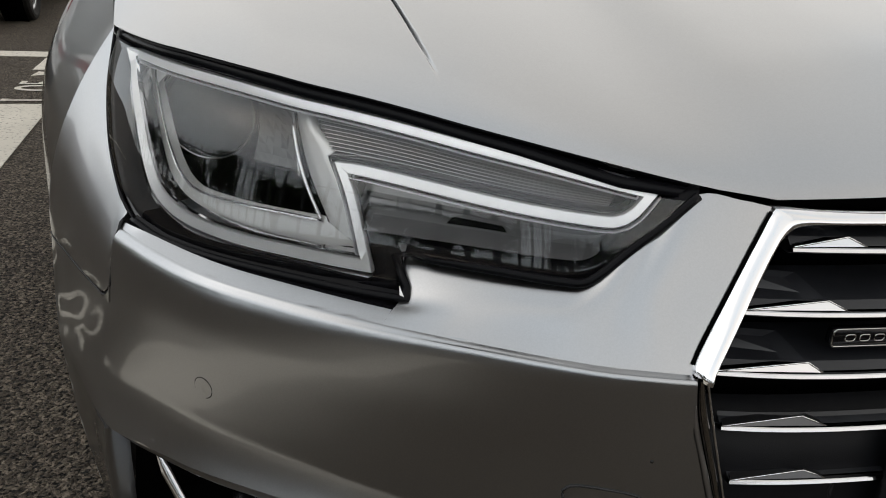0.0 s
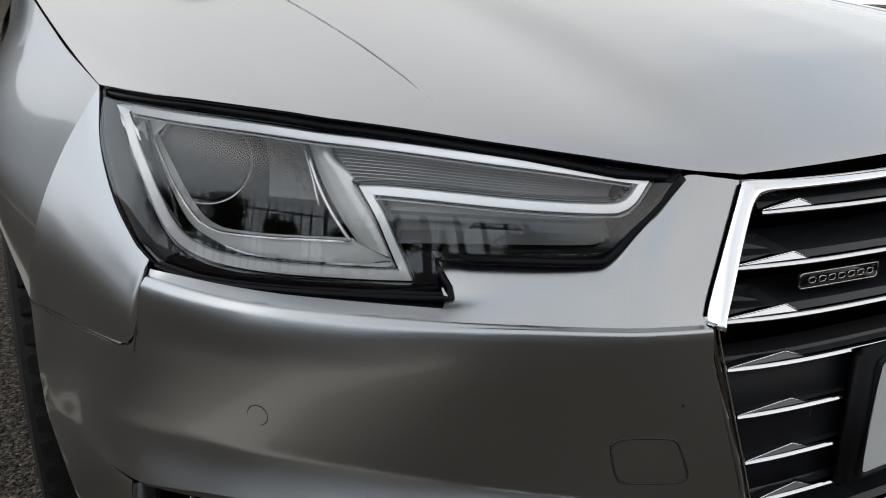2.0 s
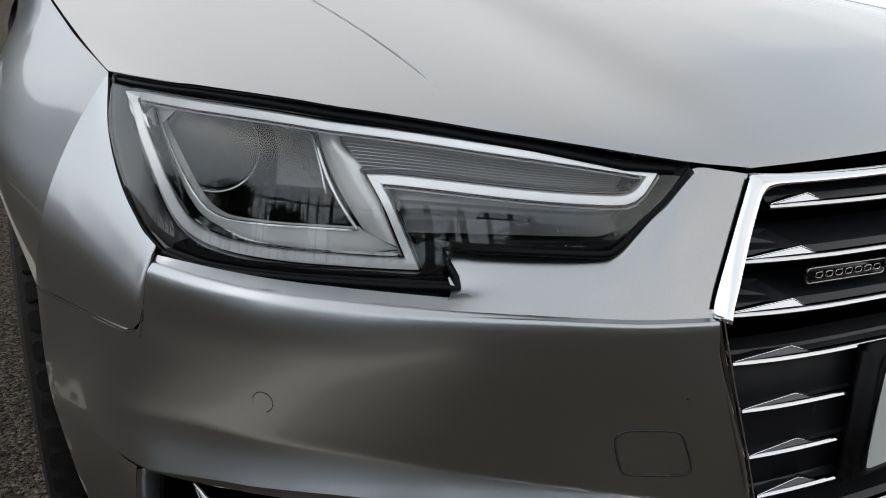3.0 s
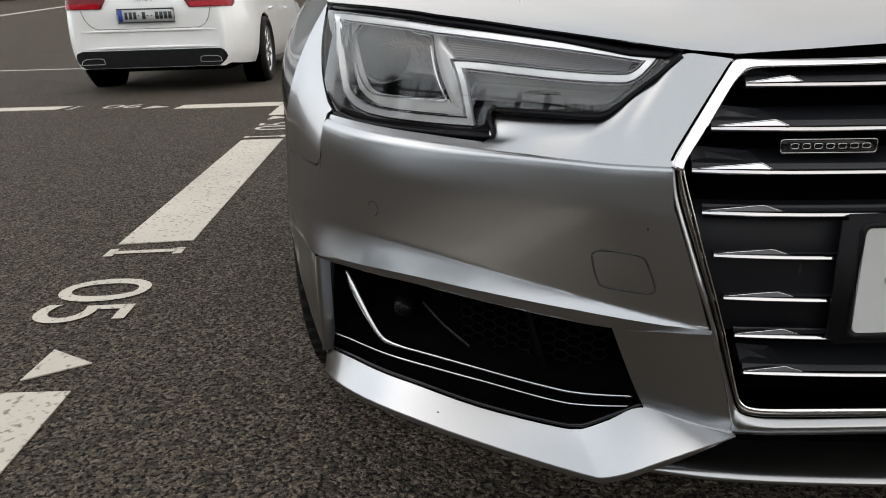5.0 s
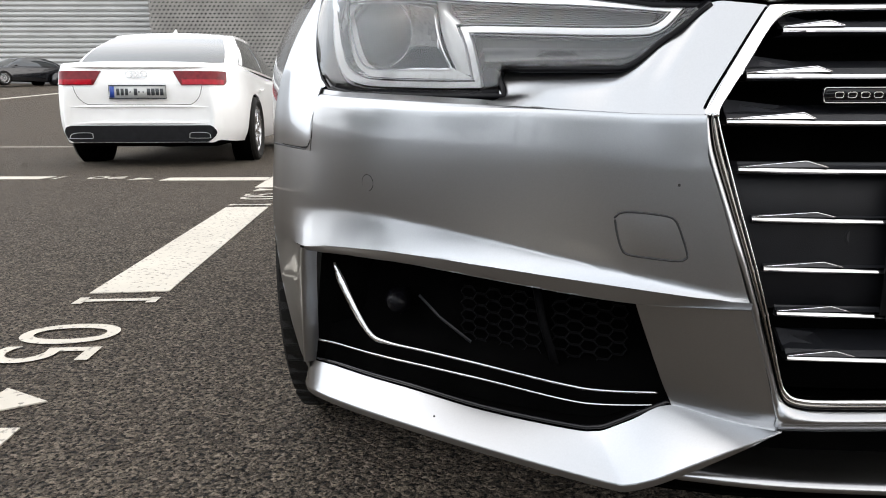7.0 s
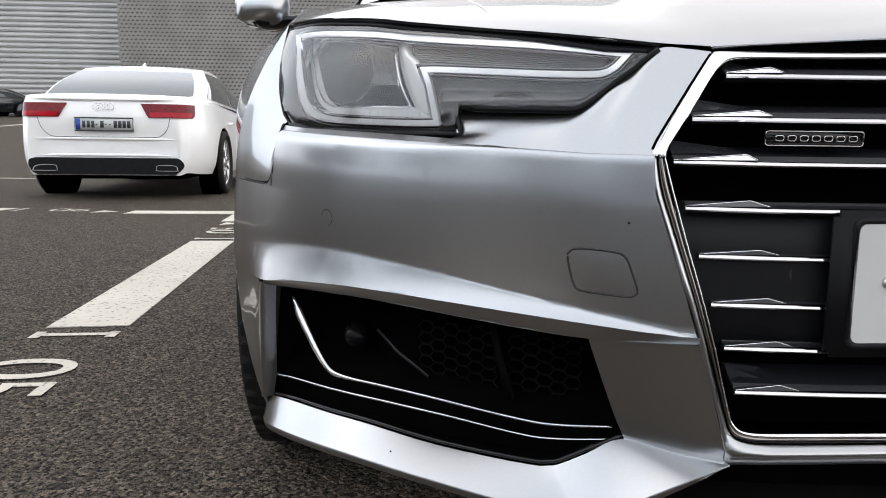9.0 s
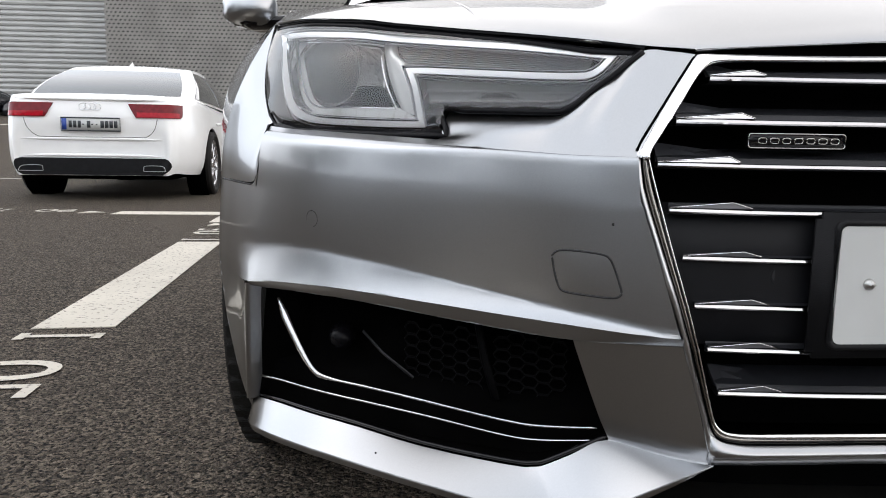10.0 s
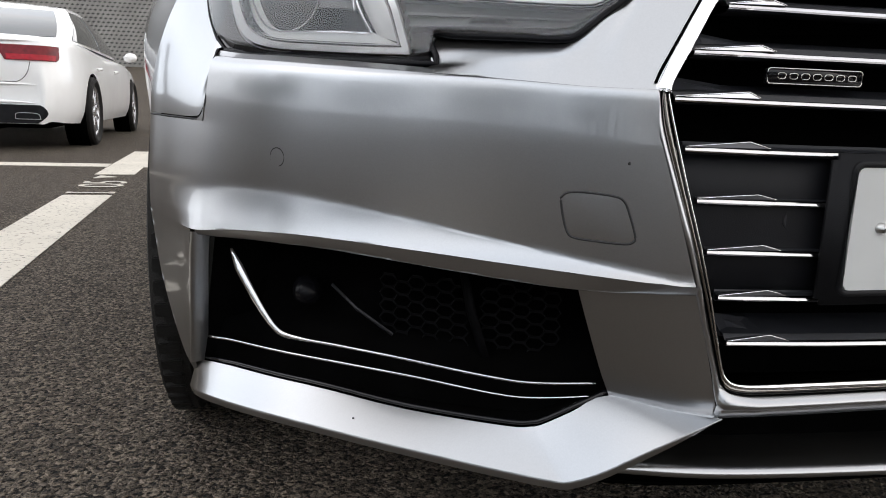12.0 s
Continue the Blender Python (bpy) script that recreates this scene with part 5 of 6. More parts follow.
def slat(z, end, peak, stop, run):
    """A dark blade with a chrome front edge and a chrome wedge at each end."""
    o = O_SLAT(z)
    holder = new("slat")
    holder.parent = grille
    pieces = [(s, np.linspace(end, run, 60)) for s in (1, -1)] if run else [(0, np.r_[np.linspace(end, 0, 72), -np.linspace(0, end, 72)[1:]])]
    shallow = 0.40 < z < 0.55
    deep, rise = (0.012, 0.002) if shallow else (0.050, 0.010)
    for s, us in pieces:
        at = (lambda u, zz, oo, s=s: on(u, zz, oo, s)) if s else (lambda u, zz, oo, s=s: full(u, zz, oo))
        prof = [(0.0014, 0.006), (0.0015, 0.0010), (0.0009, 0.0004), (-0.0011, -0.0005), (-0.0024, 0.0006), (-0.0026, 0.008)]
        sag = lambda u: -0.001 * min(1, max(0, (end - abs(u)) / 0.1))
        part("chrome_edge", grid_mesh([[at(u, z + dz + sag(u), o + do) for u in us] for dz, do in prof]), EDGE_CHROME, holder, "chrome slat edge", smooth=False)
        part("blade", grid_mesh([[at(u, z + dz, o + do) for u in us] for dz, do in ((0.0013, 0.005), (0.003 + rise * 0.3, 0.010), (0.004 + rise, deep), (-0.004, deep), (-0.0045, 0.006), (-0.003, 0.003))]),
             GREY_PLASTIC, holder, "dark grey slat blade", smooth=False)
    for s in (1, -1):
        pk = 0.0065 if z > 0.52 else 0.0050
        pts = [on(end, z + 0.002, o - 0.0005, s), on(peak, z + pk + 0.001, o + 0.0055, s), on(stop, z + 0.0025, o + 0.0005, s),
               on(end - 0.004, z + 0.003, o + 0.014, s), on(stop + 0.002, z + 0.003, o + 0.018, s)]
        bm = bmesh.new()
        vs = [bm.verts.new(p) for p in pts]
        for f in ((0, 2, 1), (0, 1, 3), (1, 2, 4)):
            bm.faces.new([vs[i] for i in f])
        part("wedge", bm, CHROME if z > 0.55 else WEDGE_METAL, holder, "polished wedge at the slat's end", smooth=False)
        part("wedge_edge", sweep([pts[0], pts[1] + Vector((0, -0.0003, 0)), pts[2]], 0.0012, 0.0012, sides=5), CHROME, holder, "thin chrome edge of the wedge")
        if not shallow:
            q = [on(end, z + 0.0035, o + 0.012, s), on(peak, z + pk + 0.0005, o + 0.009, s), on(peak + 0.006, z + 0.013, o + 0.040, s), on(end + 0.004, z + 0.020, o + 0.030, s)]
            part("shoulder", fill(q, (0, 0.004, -0.002)), SHOULDER, holder, smooth=False)


for s in SLATS:
    slat(*s)
us = np.r_[np.linspace(-0.405, 0.405, 41)]
bm = bmesh.new()
zz = (0.545, 0.53, 0.50, 0.45, 0.412, 0.405)
grid_mesh([[full(u * float(np.interp(z, [0.405, 0.545], [0.945, 1.055])), z, o) for u in us] for z, o in zip(zz, (0.06, 0.034, 0.032, 0.032, 0.034, 0.06))], bm=bm)
part("blanking_panel", bm, PANEL_PLASTIC, grille, "flat dark grey blanking panel")
# grille back: the shade between the slats is in its colour
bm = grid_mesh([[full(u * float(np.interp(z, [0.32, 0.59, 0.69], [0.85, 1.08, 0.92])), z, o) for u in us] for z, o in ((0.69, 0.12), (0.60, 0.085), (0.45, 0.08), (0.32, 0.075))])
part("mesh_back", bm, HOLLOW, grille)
for s in (1, -1):
    c = on(0.3025, 0.480, 0.0335, s)
    bm = lathe([(-0.001, 0.0001), (-0.001, 0.0078), (0.002, 0.008), (0.002, 0.0092), (-0.0012, 0.0095), (0.001, 0.0105)], 28, axis="y", centre=c)
    part("parking_sensor", bm, GREY_PLASTIC, grille, smooth=False)

# badge with a bright rim and a row of small bright shapes
badge = new("badge")
badge.parent = grille


def pill(u0, u1, z0, z1, r, o, n=5):
    pts = []
    for cu, cz, a0 in ((u1 - r, z1 - r, 0), (u0 + r, z1 - r, 90), (u0 + r, z0 + r, 180), (u1 - r, z0 + r, 270)):
        for k in range(n + 1):
            a = radians(a0 + 90 * k / n)
            pts.append(on(cu + r * math.cos(a), cz + r * math.sin(a), o))
    return pts


part("badge_plate", fill(pill(0.2505, 0.341, 0.598, 0.611, 0.003, 0.036), (0, 0.006, 0)), BLACK_GLOSS, badge)
part("badge_rim", sweep(pill(0.2505, 0.341, 0.598, 0.611, 0.003, 0.036), 0.0013, 0.0013, closed=True, sides=6), DARK_CHROME, badge, "bright rim")
bm = bmesh.new()
for k in range(7):
    u0 = 0.3315 - k * 0.0112
    sweep(pill(u0 - 0.0078, u0, 0.6022, 0.6070, 0.0020, 0.0357, 3), 0.0010, 0.0010, closed=True, sides=5, bm=bm)
part("badge_mark", bm, DARK_CHROME, badge, "bright raised shapes")
# four linked rings
bm = bmesh.new()
for k in range(4):
    cx = -0.0918 + k * 0.0612
    pts = [Vector((cx + 0.0425 * math.cos(a), 0.036 - 0.002 * k % 2, 0.634 + 0.0425 * math.sin(a))) for a in np.linspace(0, 2 * math.pi, 48, endpoint=False)]
    sweep(pts, 0.008, 0.009, closed=True, sides=8, up=(0, 1, 0), bm=bm)
part("emblem", bm, CHROME, grille, "chrome ring emblem")

# ---------------------------------------------------------------- number plate in its holder


def front_plate():
    holder = new("plate_holder")
    holder.parent = car
    bm = box_mesh((-0.278, 0.004, 0.405), (0.278, 0.020, 0.541), bevel=0.006)
    part("holder_back", bm, BLACK_MATT, holder, "black plastic plate holder")
    bm = bmesh.new()
    pts = []
    for cx, cz, a0 in ((0.253, 0.523, 0), (-0.253, 0.523, 90), (-0.253, 0.428, 180), (0.253, 0.428, 270)):
        for k in range(6):
            a = radians(a0 + 18 * k)
            pts.append((cx + 0.007 * math.cos(a), 0.0005, cz + 0.007 * math.sin(a)))
    fill(pts, (0, 0.003, 0), bm)
    plate = part("plate", bm, PLATE_WHITE, holder, "pale grey dealer plate", smooth=False)
    bm = sweep([(p[0] * 1.012, 0.001, 0.4755 + (p[2] - 0.4755) * 1.05) for p in pts], 0.005, 0.006, closed=True, sides=8)
    part("holder_rim", bm, BLACK_MATT, holder)
    for k, (x, w) in enumerate(((-0.165, 0.035), (-0.125, 0.026), (-0.094, 0.026), (-0.062, 0.012), (0.0, 0.03), (0.04, 0.03), (0.08, 0.03), (0.12, 0.03), (0.16, 0.02))):
        part("red_mark", box_mesh((x, -0.0006, 0.476), (x + w, 0.0004, 0.496 if k else 0.502)), PLATE_RED, plate, "red printed mark")
    for x in (-0.23, 0.23):
        bm = lathe([(-0.0045, 0.0001), (-0.004, 0.003), (-0.001, 0.0052), (0.001, 0.0055)], 20, axis="y", centre=(x, 0, 0.477))
        box_mesh((x - 0.0035, -0.0050, 0.4763), (x + 0.0035, -0.0040, 0.4777), bm=bm)
        box_mesh((x - 0.0007, -0.0050, 0.4735), (x + 0.0007, -0.0040, 0.4805), bm=bm)
        part("screw", bm, STEEL, plate, "steel cross-head screw")


front_plate()

# ---------------------------------------------------------------- intake beside the lip, tow cover, sensor


def side_intake(side):
    intake = new("side_intake")
    intake.parent = car
    tagged(intake, "black side intake with two thin chrome strips")
    oo = lambda u: float(np.interp(u, [0.47, 0.96], [0.045, 0.004]))
    # back wall, coloured near-black for the shade inside
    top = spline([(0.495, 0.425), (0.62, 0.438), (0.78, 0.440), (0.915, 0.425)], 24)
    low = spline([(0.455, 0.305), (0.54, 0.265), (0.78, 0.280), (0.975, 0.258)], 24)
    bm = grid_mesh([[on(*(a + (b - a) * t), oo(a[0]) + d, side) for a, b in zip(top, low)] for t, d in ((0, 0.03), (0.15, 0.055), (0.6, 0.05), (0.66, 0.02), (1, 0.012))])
    part("intake_back", bm, HOLLOW, intake, "black intake back, darkened further for shade")
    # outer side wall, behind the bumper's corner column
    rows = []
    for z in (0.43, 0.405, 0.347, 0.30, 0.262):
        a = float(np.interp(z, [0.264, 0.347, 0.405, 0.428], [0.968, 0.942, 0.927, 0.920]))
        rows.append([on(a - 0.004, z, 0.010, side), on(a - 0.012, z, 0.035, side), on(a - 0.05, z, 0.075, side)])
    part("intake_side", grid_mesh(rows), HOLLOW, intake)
    # frame below the strips
    rim = by_index(LIP_TOP, 5)
    part("intake_edge", sweep([on(u, z + 0.0025, o + 0.005, side) for u, z, o in rim], 0.005, 0.005, sides=8), BLACK_GLOSS, intake, "gloss black lower rim")
    part("intake_floor", grid_mesh([[on(u, z + dz, o + d, side) for u, z, o in rim] for dz, d in ((0.001, 0.005), (0.002, 0.025), (0.008, 0.08))]), HOLLOW, intake)
    # chrome strips
    upper = [(0.884, 0.410), (0.868, 0.390), (0.850, 0.370), (0.830, 0.349), (0.814, 0.336), (0.797, 0.331), (0.735, 0.3295), (0.665, 0.325), (0.571, 0.3145), (0.535, 0.3125), (0.472, 0.3155)]
    pts = spline(upper, 60)
    wid = [float(np.interp(k, [0, 3, 14, 20, 59], [0.003, 0.012, 0.007, 0.0035, 0.0035])) for k in range(60)]
    part("chrome_strip", sweep([on(u, z, oo(u), side) for u, z in pts], wid, 0.0035, sides=6, up=(0, 1, 0)), EDGE_CHROME, intake, "thin chrome strip")
    lower = [(0.937, 0.2995), (0.88, 0.3075), (0.782, 0.312), (0.668, 0.308), (0.571, 0.2975), (0.535, 0.2965), (0.472, 0.3015)]
    part("chrome_strip", sweep([on(u, z, oo(u) + 0.002, side) for u, z in spline(lower, 50)], 0.0032, 0.0032, sides=6), EDGE_CHROME, intake, "thin chrome strip")
    # honeycomb vent and a slanted rib
    comb = new("honeycomb")
    comb.parent = intake
    tagged(comb, "black honeycomb vent")
    for r in range(11):
        for k in range(6):
            u, z = 0.522 + k * 0.0324 + (r % 2) * 0.0162, 0.332 + r * 0.0066
            if z > 0.396 or z < 0.328 + max(0, 0.54 - u) * 0.5 or abs(u - 0.607) < 0.012:
                continue
            pts = [on(u + 0.0108 * math.cos(radians(a)), z + 0.0075 * math.sin(radians(a)), oo(u) + 0.040, side) for a in range(0, 360, 60)]
            part("cell", sweep(pts, 0.0013, 0.004, closed=True, sides=4), COMB_BLACK, comb, smooth=False)
    part("rib", sweep([on(u, z, oo(u) + d, side) for u, z, d in ((0.765, 0.382, 0.034), (0.73, 0.362, 0.026), (0.685, 0.342, 0.018))], 0.0018, 0.004, sides=6), GREY_PLASTIC, intake)
    part("rib", sweep([on(u, z, oo(u) + d, side) for u, z, d in ((0.618, 0.415, 0.04), (0.606, 0.37, 0.034), (0.588, 0.325, 0.026))], 0.004, 0.012, sides=6), COMB_BLACK, intake)
    bm = lathe([(-0.016, 0.0001), (-0.0155, 0.004), (-0.013, 0.009), (-0.008, 0.013), (0.0, 0.0155), (0.012, 0.016)], 24, axis="y", centre=on(0.797, 0.372, 0.048, side))
    part("sensor_eye", bm, LAMP_BLACK, intake, "round black sensor")


side_intake(1)
side_intake(-1)

GAP = material("panel_gap", (0.015, 0.015, 0.016), rough=0.7, noise_scale=50, noise_amount=0.2)
outline = [(0.520, 0.4955), (0.514, 0.5003), (0.500, 0.5012), (0.476, 0.4992), (0.467, 0.4955), (0.4615, 0.485), (0.455, 0.466), (0.4565, 0.4605), (0.464, 0.4585), (0.485, 0.4595), (0.506, 0.4615), (0.5125, 0.4665), (0.517, 0.480)]
loop = by_index(outline + outline[:1], 6)[:-1]
part("tow_cover_gap", sweep([on(u, z, -0.0002 + tuck(u, z)) for u, z in loop], 0.0021, 0.0021, closed=True, sides=6), GAP, car)
inner = [(0.4875 + (u - 0.4875) * 0.955, 0.480 + (z - 0.480) * 0.945) for u, z in loop]
bm = bmesh.new()
rows = [[on(0.4875 + (u - 0.4875) * t, 0.48 + (z - 0.48) * t, d + tuck(0.4875 + (u - 0.4875) * t, 0.48 + (z - 0.48) * t)) for u, z in inner + inner[:1]] for t, d in ((1.0, -0.0003), (0.6, -0.0006), (0.02, -0.0006))]
grid_mesh(rows, bm=bm)
part("tow_cover", bm, SILVER, car, "silver tow-eye cover")
for u, z, r in ((0.4648, 0.527, 0.0013), (0.704, 0.268, 0.0010)):
    lift = tuck(u, z) - 0.0002 if z > 0.4 else -0.0015
    part("stone_chip", lathe([(0.0, 0.0001), (0.0, r), (0.0006, r * 1.2)], 8, axis="y", centre=on(u, z, lift)), GAP, car, "small dark stone chip")
for u in (0.795,):
    for s in (1, -1):
        ring = [on(u + 0.0088 * math.cos(a), 0.514 + 0.0088 * math.sin(a), 0.0003 + tuck(u, 0.514 + 0.0088 * math.sin(a)), s) for a in np.linspace(0, 2 * math.pi, 32, endpoint=False)]
        part("sensor_gap", sweep(ring, 0.0014, 0.0014, closed=True, sides=6), GAP, car)
        rows = [[on(u + r * math.cos(a), 0.514 + r * math.sin(a), d + tuck(u, 0.514 + r * math.sin(a)), s) for a in np.linspace(0, 2 * math.pi, 33)] for r, d in ((0.0079, -0.0002), (0.0002, -0.0004))]
        part("bumper_sensor", grid_mesh(rows), SILVER, car, "round painted parking sensor")
for s in (1, -1):
    a, c, b = np.array((0.9140, 0.565)), np.array((0.9212, 0.5424)), np.array((0.944, 0.5437))
    arc = [tuple(a * (1 - t) ** 2 + c * 2 * t * (1 - t) + b * t * t) for t in np.linspace(0, 1, 9)]
    part("bumper_corner", fill([on(u, z, -0.0006, s) for u, z in [tuple(c)] + arc], on(0.92, 0.55, 0.002, s) - on(0.92, 0.55, 0, s)), SILVER, car, smooth=False)
    line = [(0.906, 0.617), (0.9085, 0.60)] + arc + [(1.01, 0.5440), (1.108, 0.5437)]
    part("wing_seam", sweep([on(u, z, float(np.interp(z, [0.565, 0.60, 0.617], [0.0002, 0.0045, 0.012])), s) for u, z in by_index(line, 8)], 0.0018, 0.0018, sides=6), GAP, car)

# ---------------------------------------------------------------- ground and markings


def ground_z(y):
    """Level near the cars, then a gentle rise towards the building."""
    return 0.0 if y < 11.5 else 0.055 * (y - 11.5) if y < 60 else 2.6675


bm = bmesh.new()
xs = [-900, -200, -60, -30, -15, -8, -4, -2, 0, 2, 5, 10, 30, 80, 300, 900]
ys = [-900, -200, -60, -20, -8, -3, -1, 0, 1, 2, 3, 4, 6, 8, 10, 11.5, 13, 16, 20, 26, 34, 45, 60, 100, 300, 900]
grid_mesh([[(x, y, ground_z(y)) for x in xs] for y in ys], bm=bm)
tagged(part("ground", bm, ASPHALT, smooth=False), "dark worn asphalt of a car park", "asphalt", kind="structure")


def marking(name, corners, label, group="bay markings"):
    """A painted area: a thin worn film on the asphalt."""
    bm = bmesh.new()
    fill([(x, y, ground_z(y) + 0.004) for x, y in corners], (0, 0, -0.003), bm)
    return tagged(part(name, bm, ROAD_PAINT, smooth=False), label, "road marking", group)


LEAN = -0.055


def bay(y0, x0, y1, wide=0.247):
    x1 = x0 + LEAN * (y1 - y0)
    return [(x0, y0), (x0 + wide, y0 + 0.025), (x1 + wide, y1 + 0.01), (x1, y1)]


marking("bay_stripe", bay(1.712, -1.780, 3.755), "broad worn cream-white stripe painted on asphalt")
marking("bay_stripe", [(-1.60, -1.3), (-1.35, -1.3), (-1.452, 0.692), (-1.70, 0.690)], "broad worn cream-white stripe painted on asphalt")
marking("bay_stripe", bay(4.82, -1.97, 6.9), "broad worn cream-white stripe painted on asphalt")
marking("bay_triangle", [(-1.587, 0.745), (-1.466, 0.820), (-1.588, 0.895)], "small cream-white painted triangle on asphalt")
marking("bay_triangle", [(-1.93, 4.60), (-1.80, 4.68), (-1.92, 4.76)], "small cream-white painted triangle on asphalt")
marking("cross_line", [(-2.86, 5.36), (-2.85, 5.60), (-2.022, 5.61), (-2.008, 5.37)], "cream-white line painted across the bays")
marking("cross_line", [(-1.750, 5.375), (-1.764, 5.613), (-1.2, 5.62), (-1.2, 5.40)], "cream-white line painted across the bays")
marking("cross_line", [(-9.0, 5.55), (-9.0, 5.78), (-3.86, 5.74), (-3.90, 5.52)], "cream-white line painted across the bays")
marking("bay_triangle", [(-3.14, 5.42), (-2.95, 5.50), (-3.10, 5.60)], "small cream-white painted triangle on asphalt")
marking("thin_line", [(-9.5, 10.35), (-9.5, 10.46), (-5.9, 10.40), (-5.9, 10.30)], "thin faded white line on asphalt")
marking("thin_line", [(-15.4, 16.0), (-15.1, 16.0), (-16.1, 33.0), (-16.4, 33.0)], "thin faded white line on asphalt")


def bay_number(text, boxes, x, y, turn, tall=0.25):
    """Painted figures, each stretched to its stencil: boxes give its start and end along the line of writing."""
    number = thing("bay_number", "three figures of a bay number painted in cream-white on asphalt", "road marking", "bay markings", pose(x, y, ground_z(y) + 0.004, 0, 0, turn))
    for ch, (a, b) in zip(text, boxes):
        ob = letters(ch, 1.0, ROAD_PAINT, Matrix(), number, "figure", 0.0)
        if ch == "1":
            bm = bmesh.new()
            for x0, x1, y0, y1 in ((0.3, 0.7, 0.1, 0.9), (0.0, 1.0, 0.0, 0.12), (0.15, 1.0, 0.88, 1.0)):
                bm.faces.new([bm.verts.new((x, y, 0)) for x, y in ((x0, y0), (x1, y0), (x1, y1), (x0, y1))])
            bm.to_mesh(ob.data)
        co = np.array([v.co for v in ob.data.vertices])
        lo, hi = co.min(0), co.max(0)
        for v in ob.data.vertices:
            v.co = (a + (b - a) * (v.co.x - lo[0]) / (hi[0] - lo[0]), tall * (v.co.y - lo[1]) / (hi[1] - lo[1]), 0.0)
    return number


STENCIL = ((0.03, 0.105), (0.325, 0.500), (0.515, 0.640))
bay_number("105", STENCIL, -1.783, 1.685, -86.8)
bay_number("105", STENCIL, -1.648, 3.80, 93.2)
bay_number("106", ((0.02, 0.08), (0.30, 0.46), (0.475, 0.62)), -3.83, 5.50, 0.5, 0.22)

# ---------------------------------------------------------------- other cars


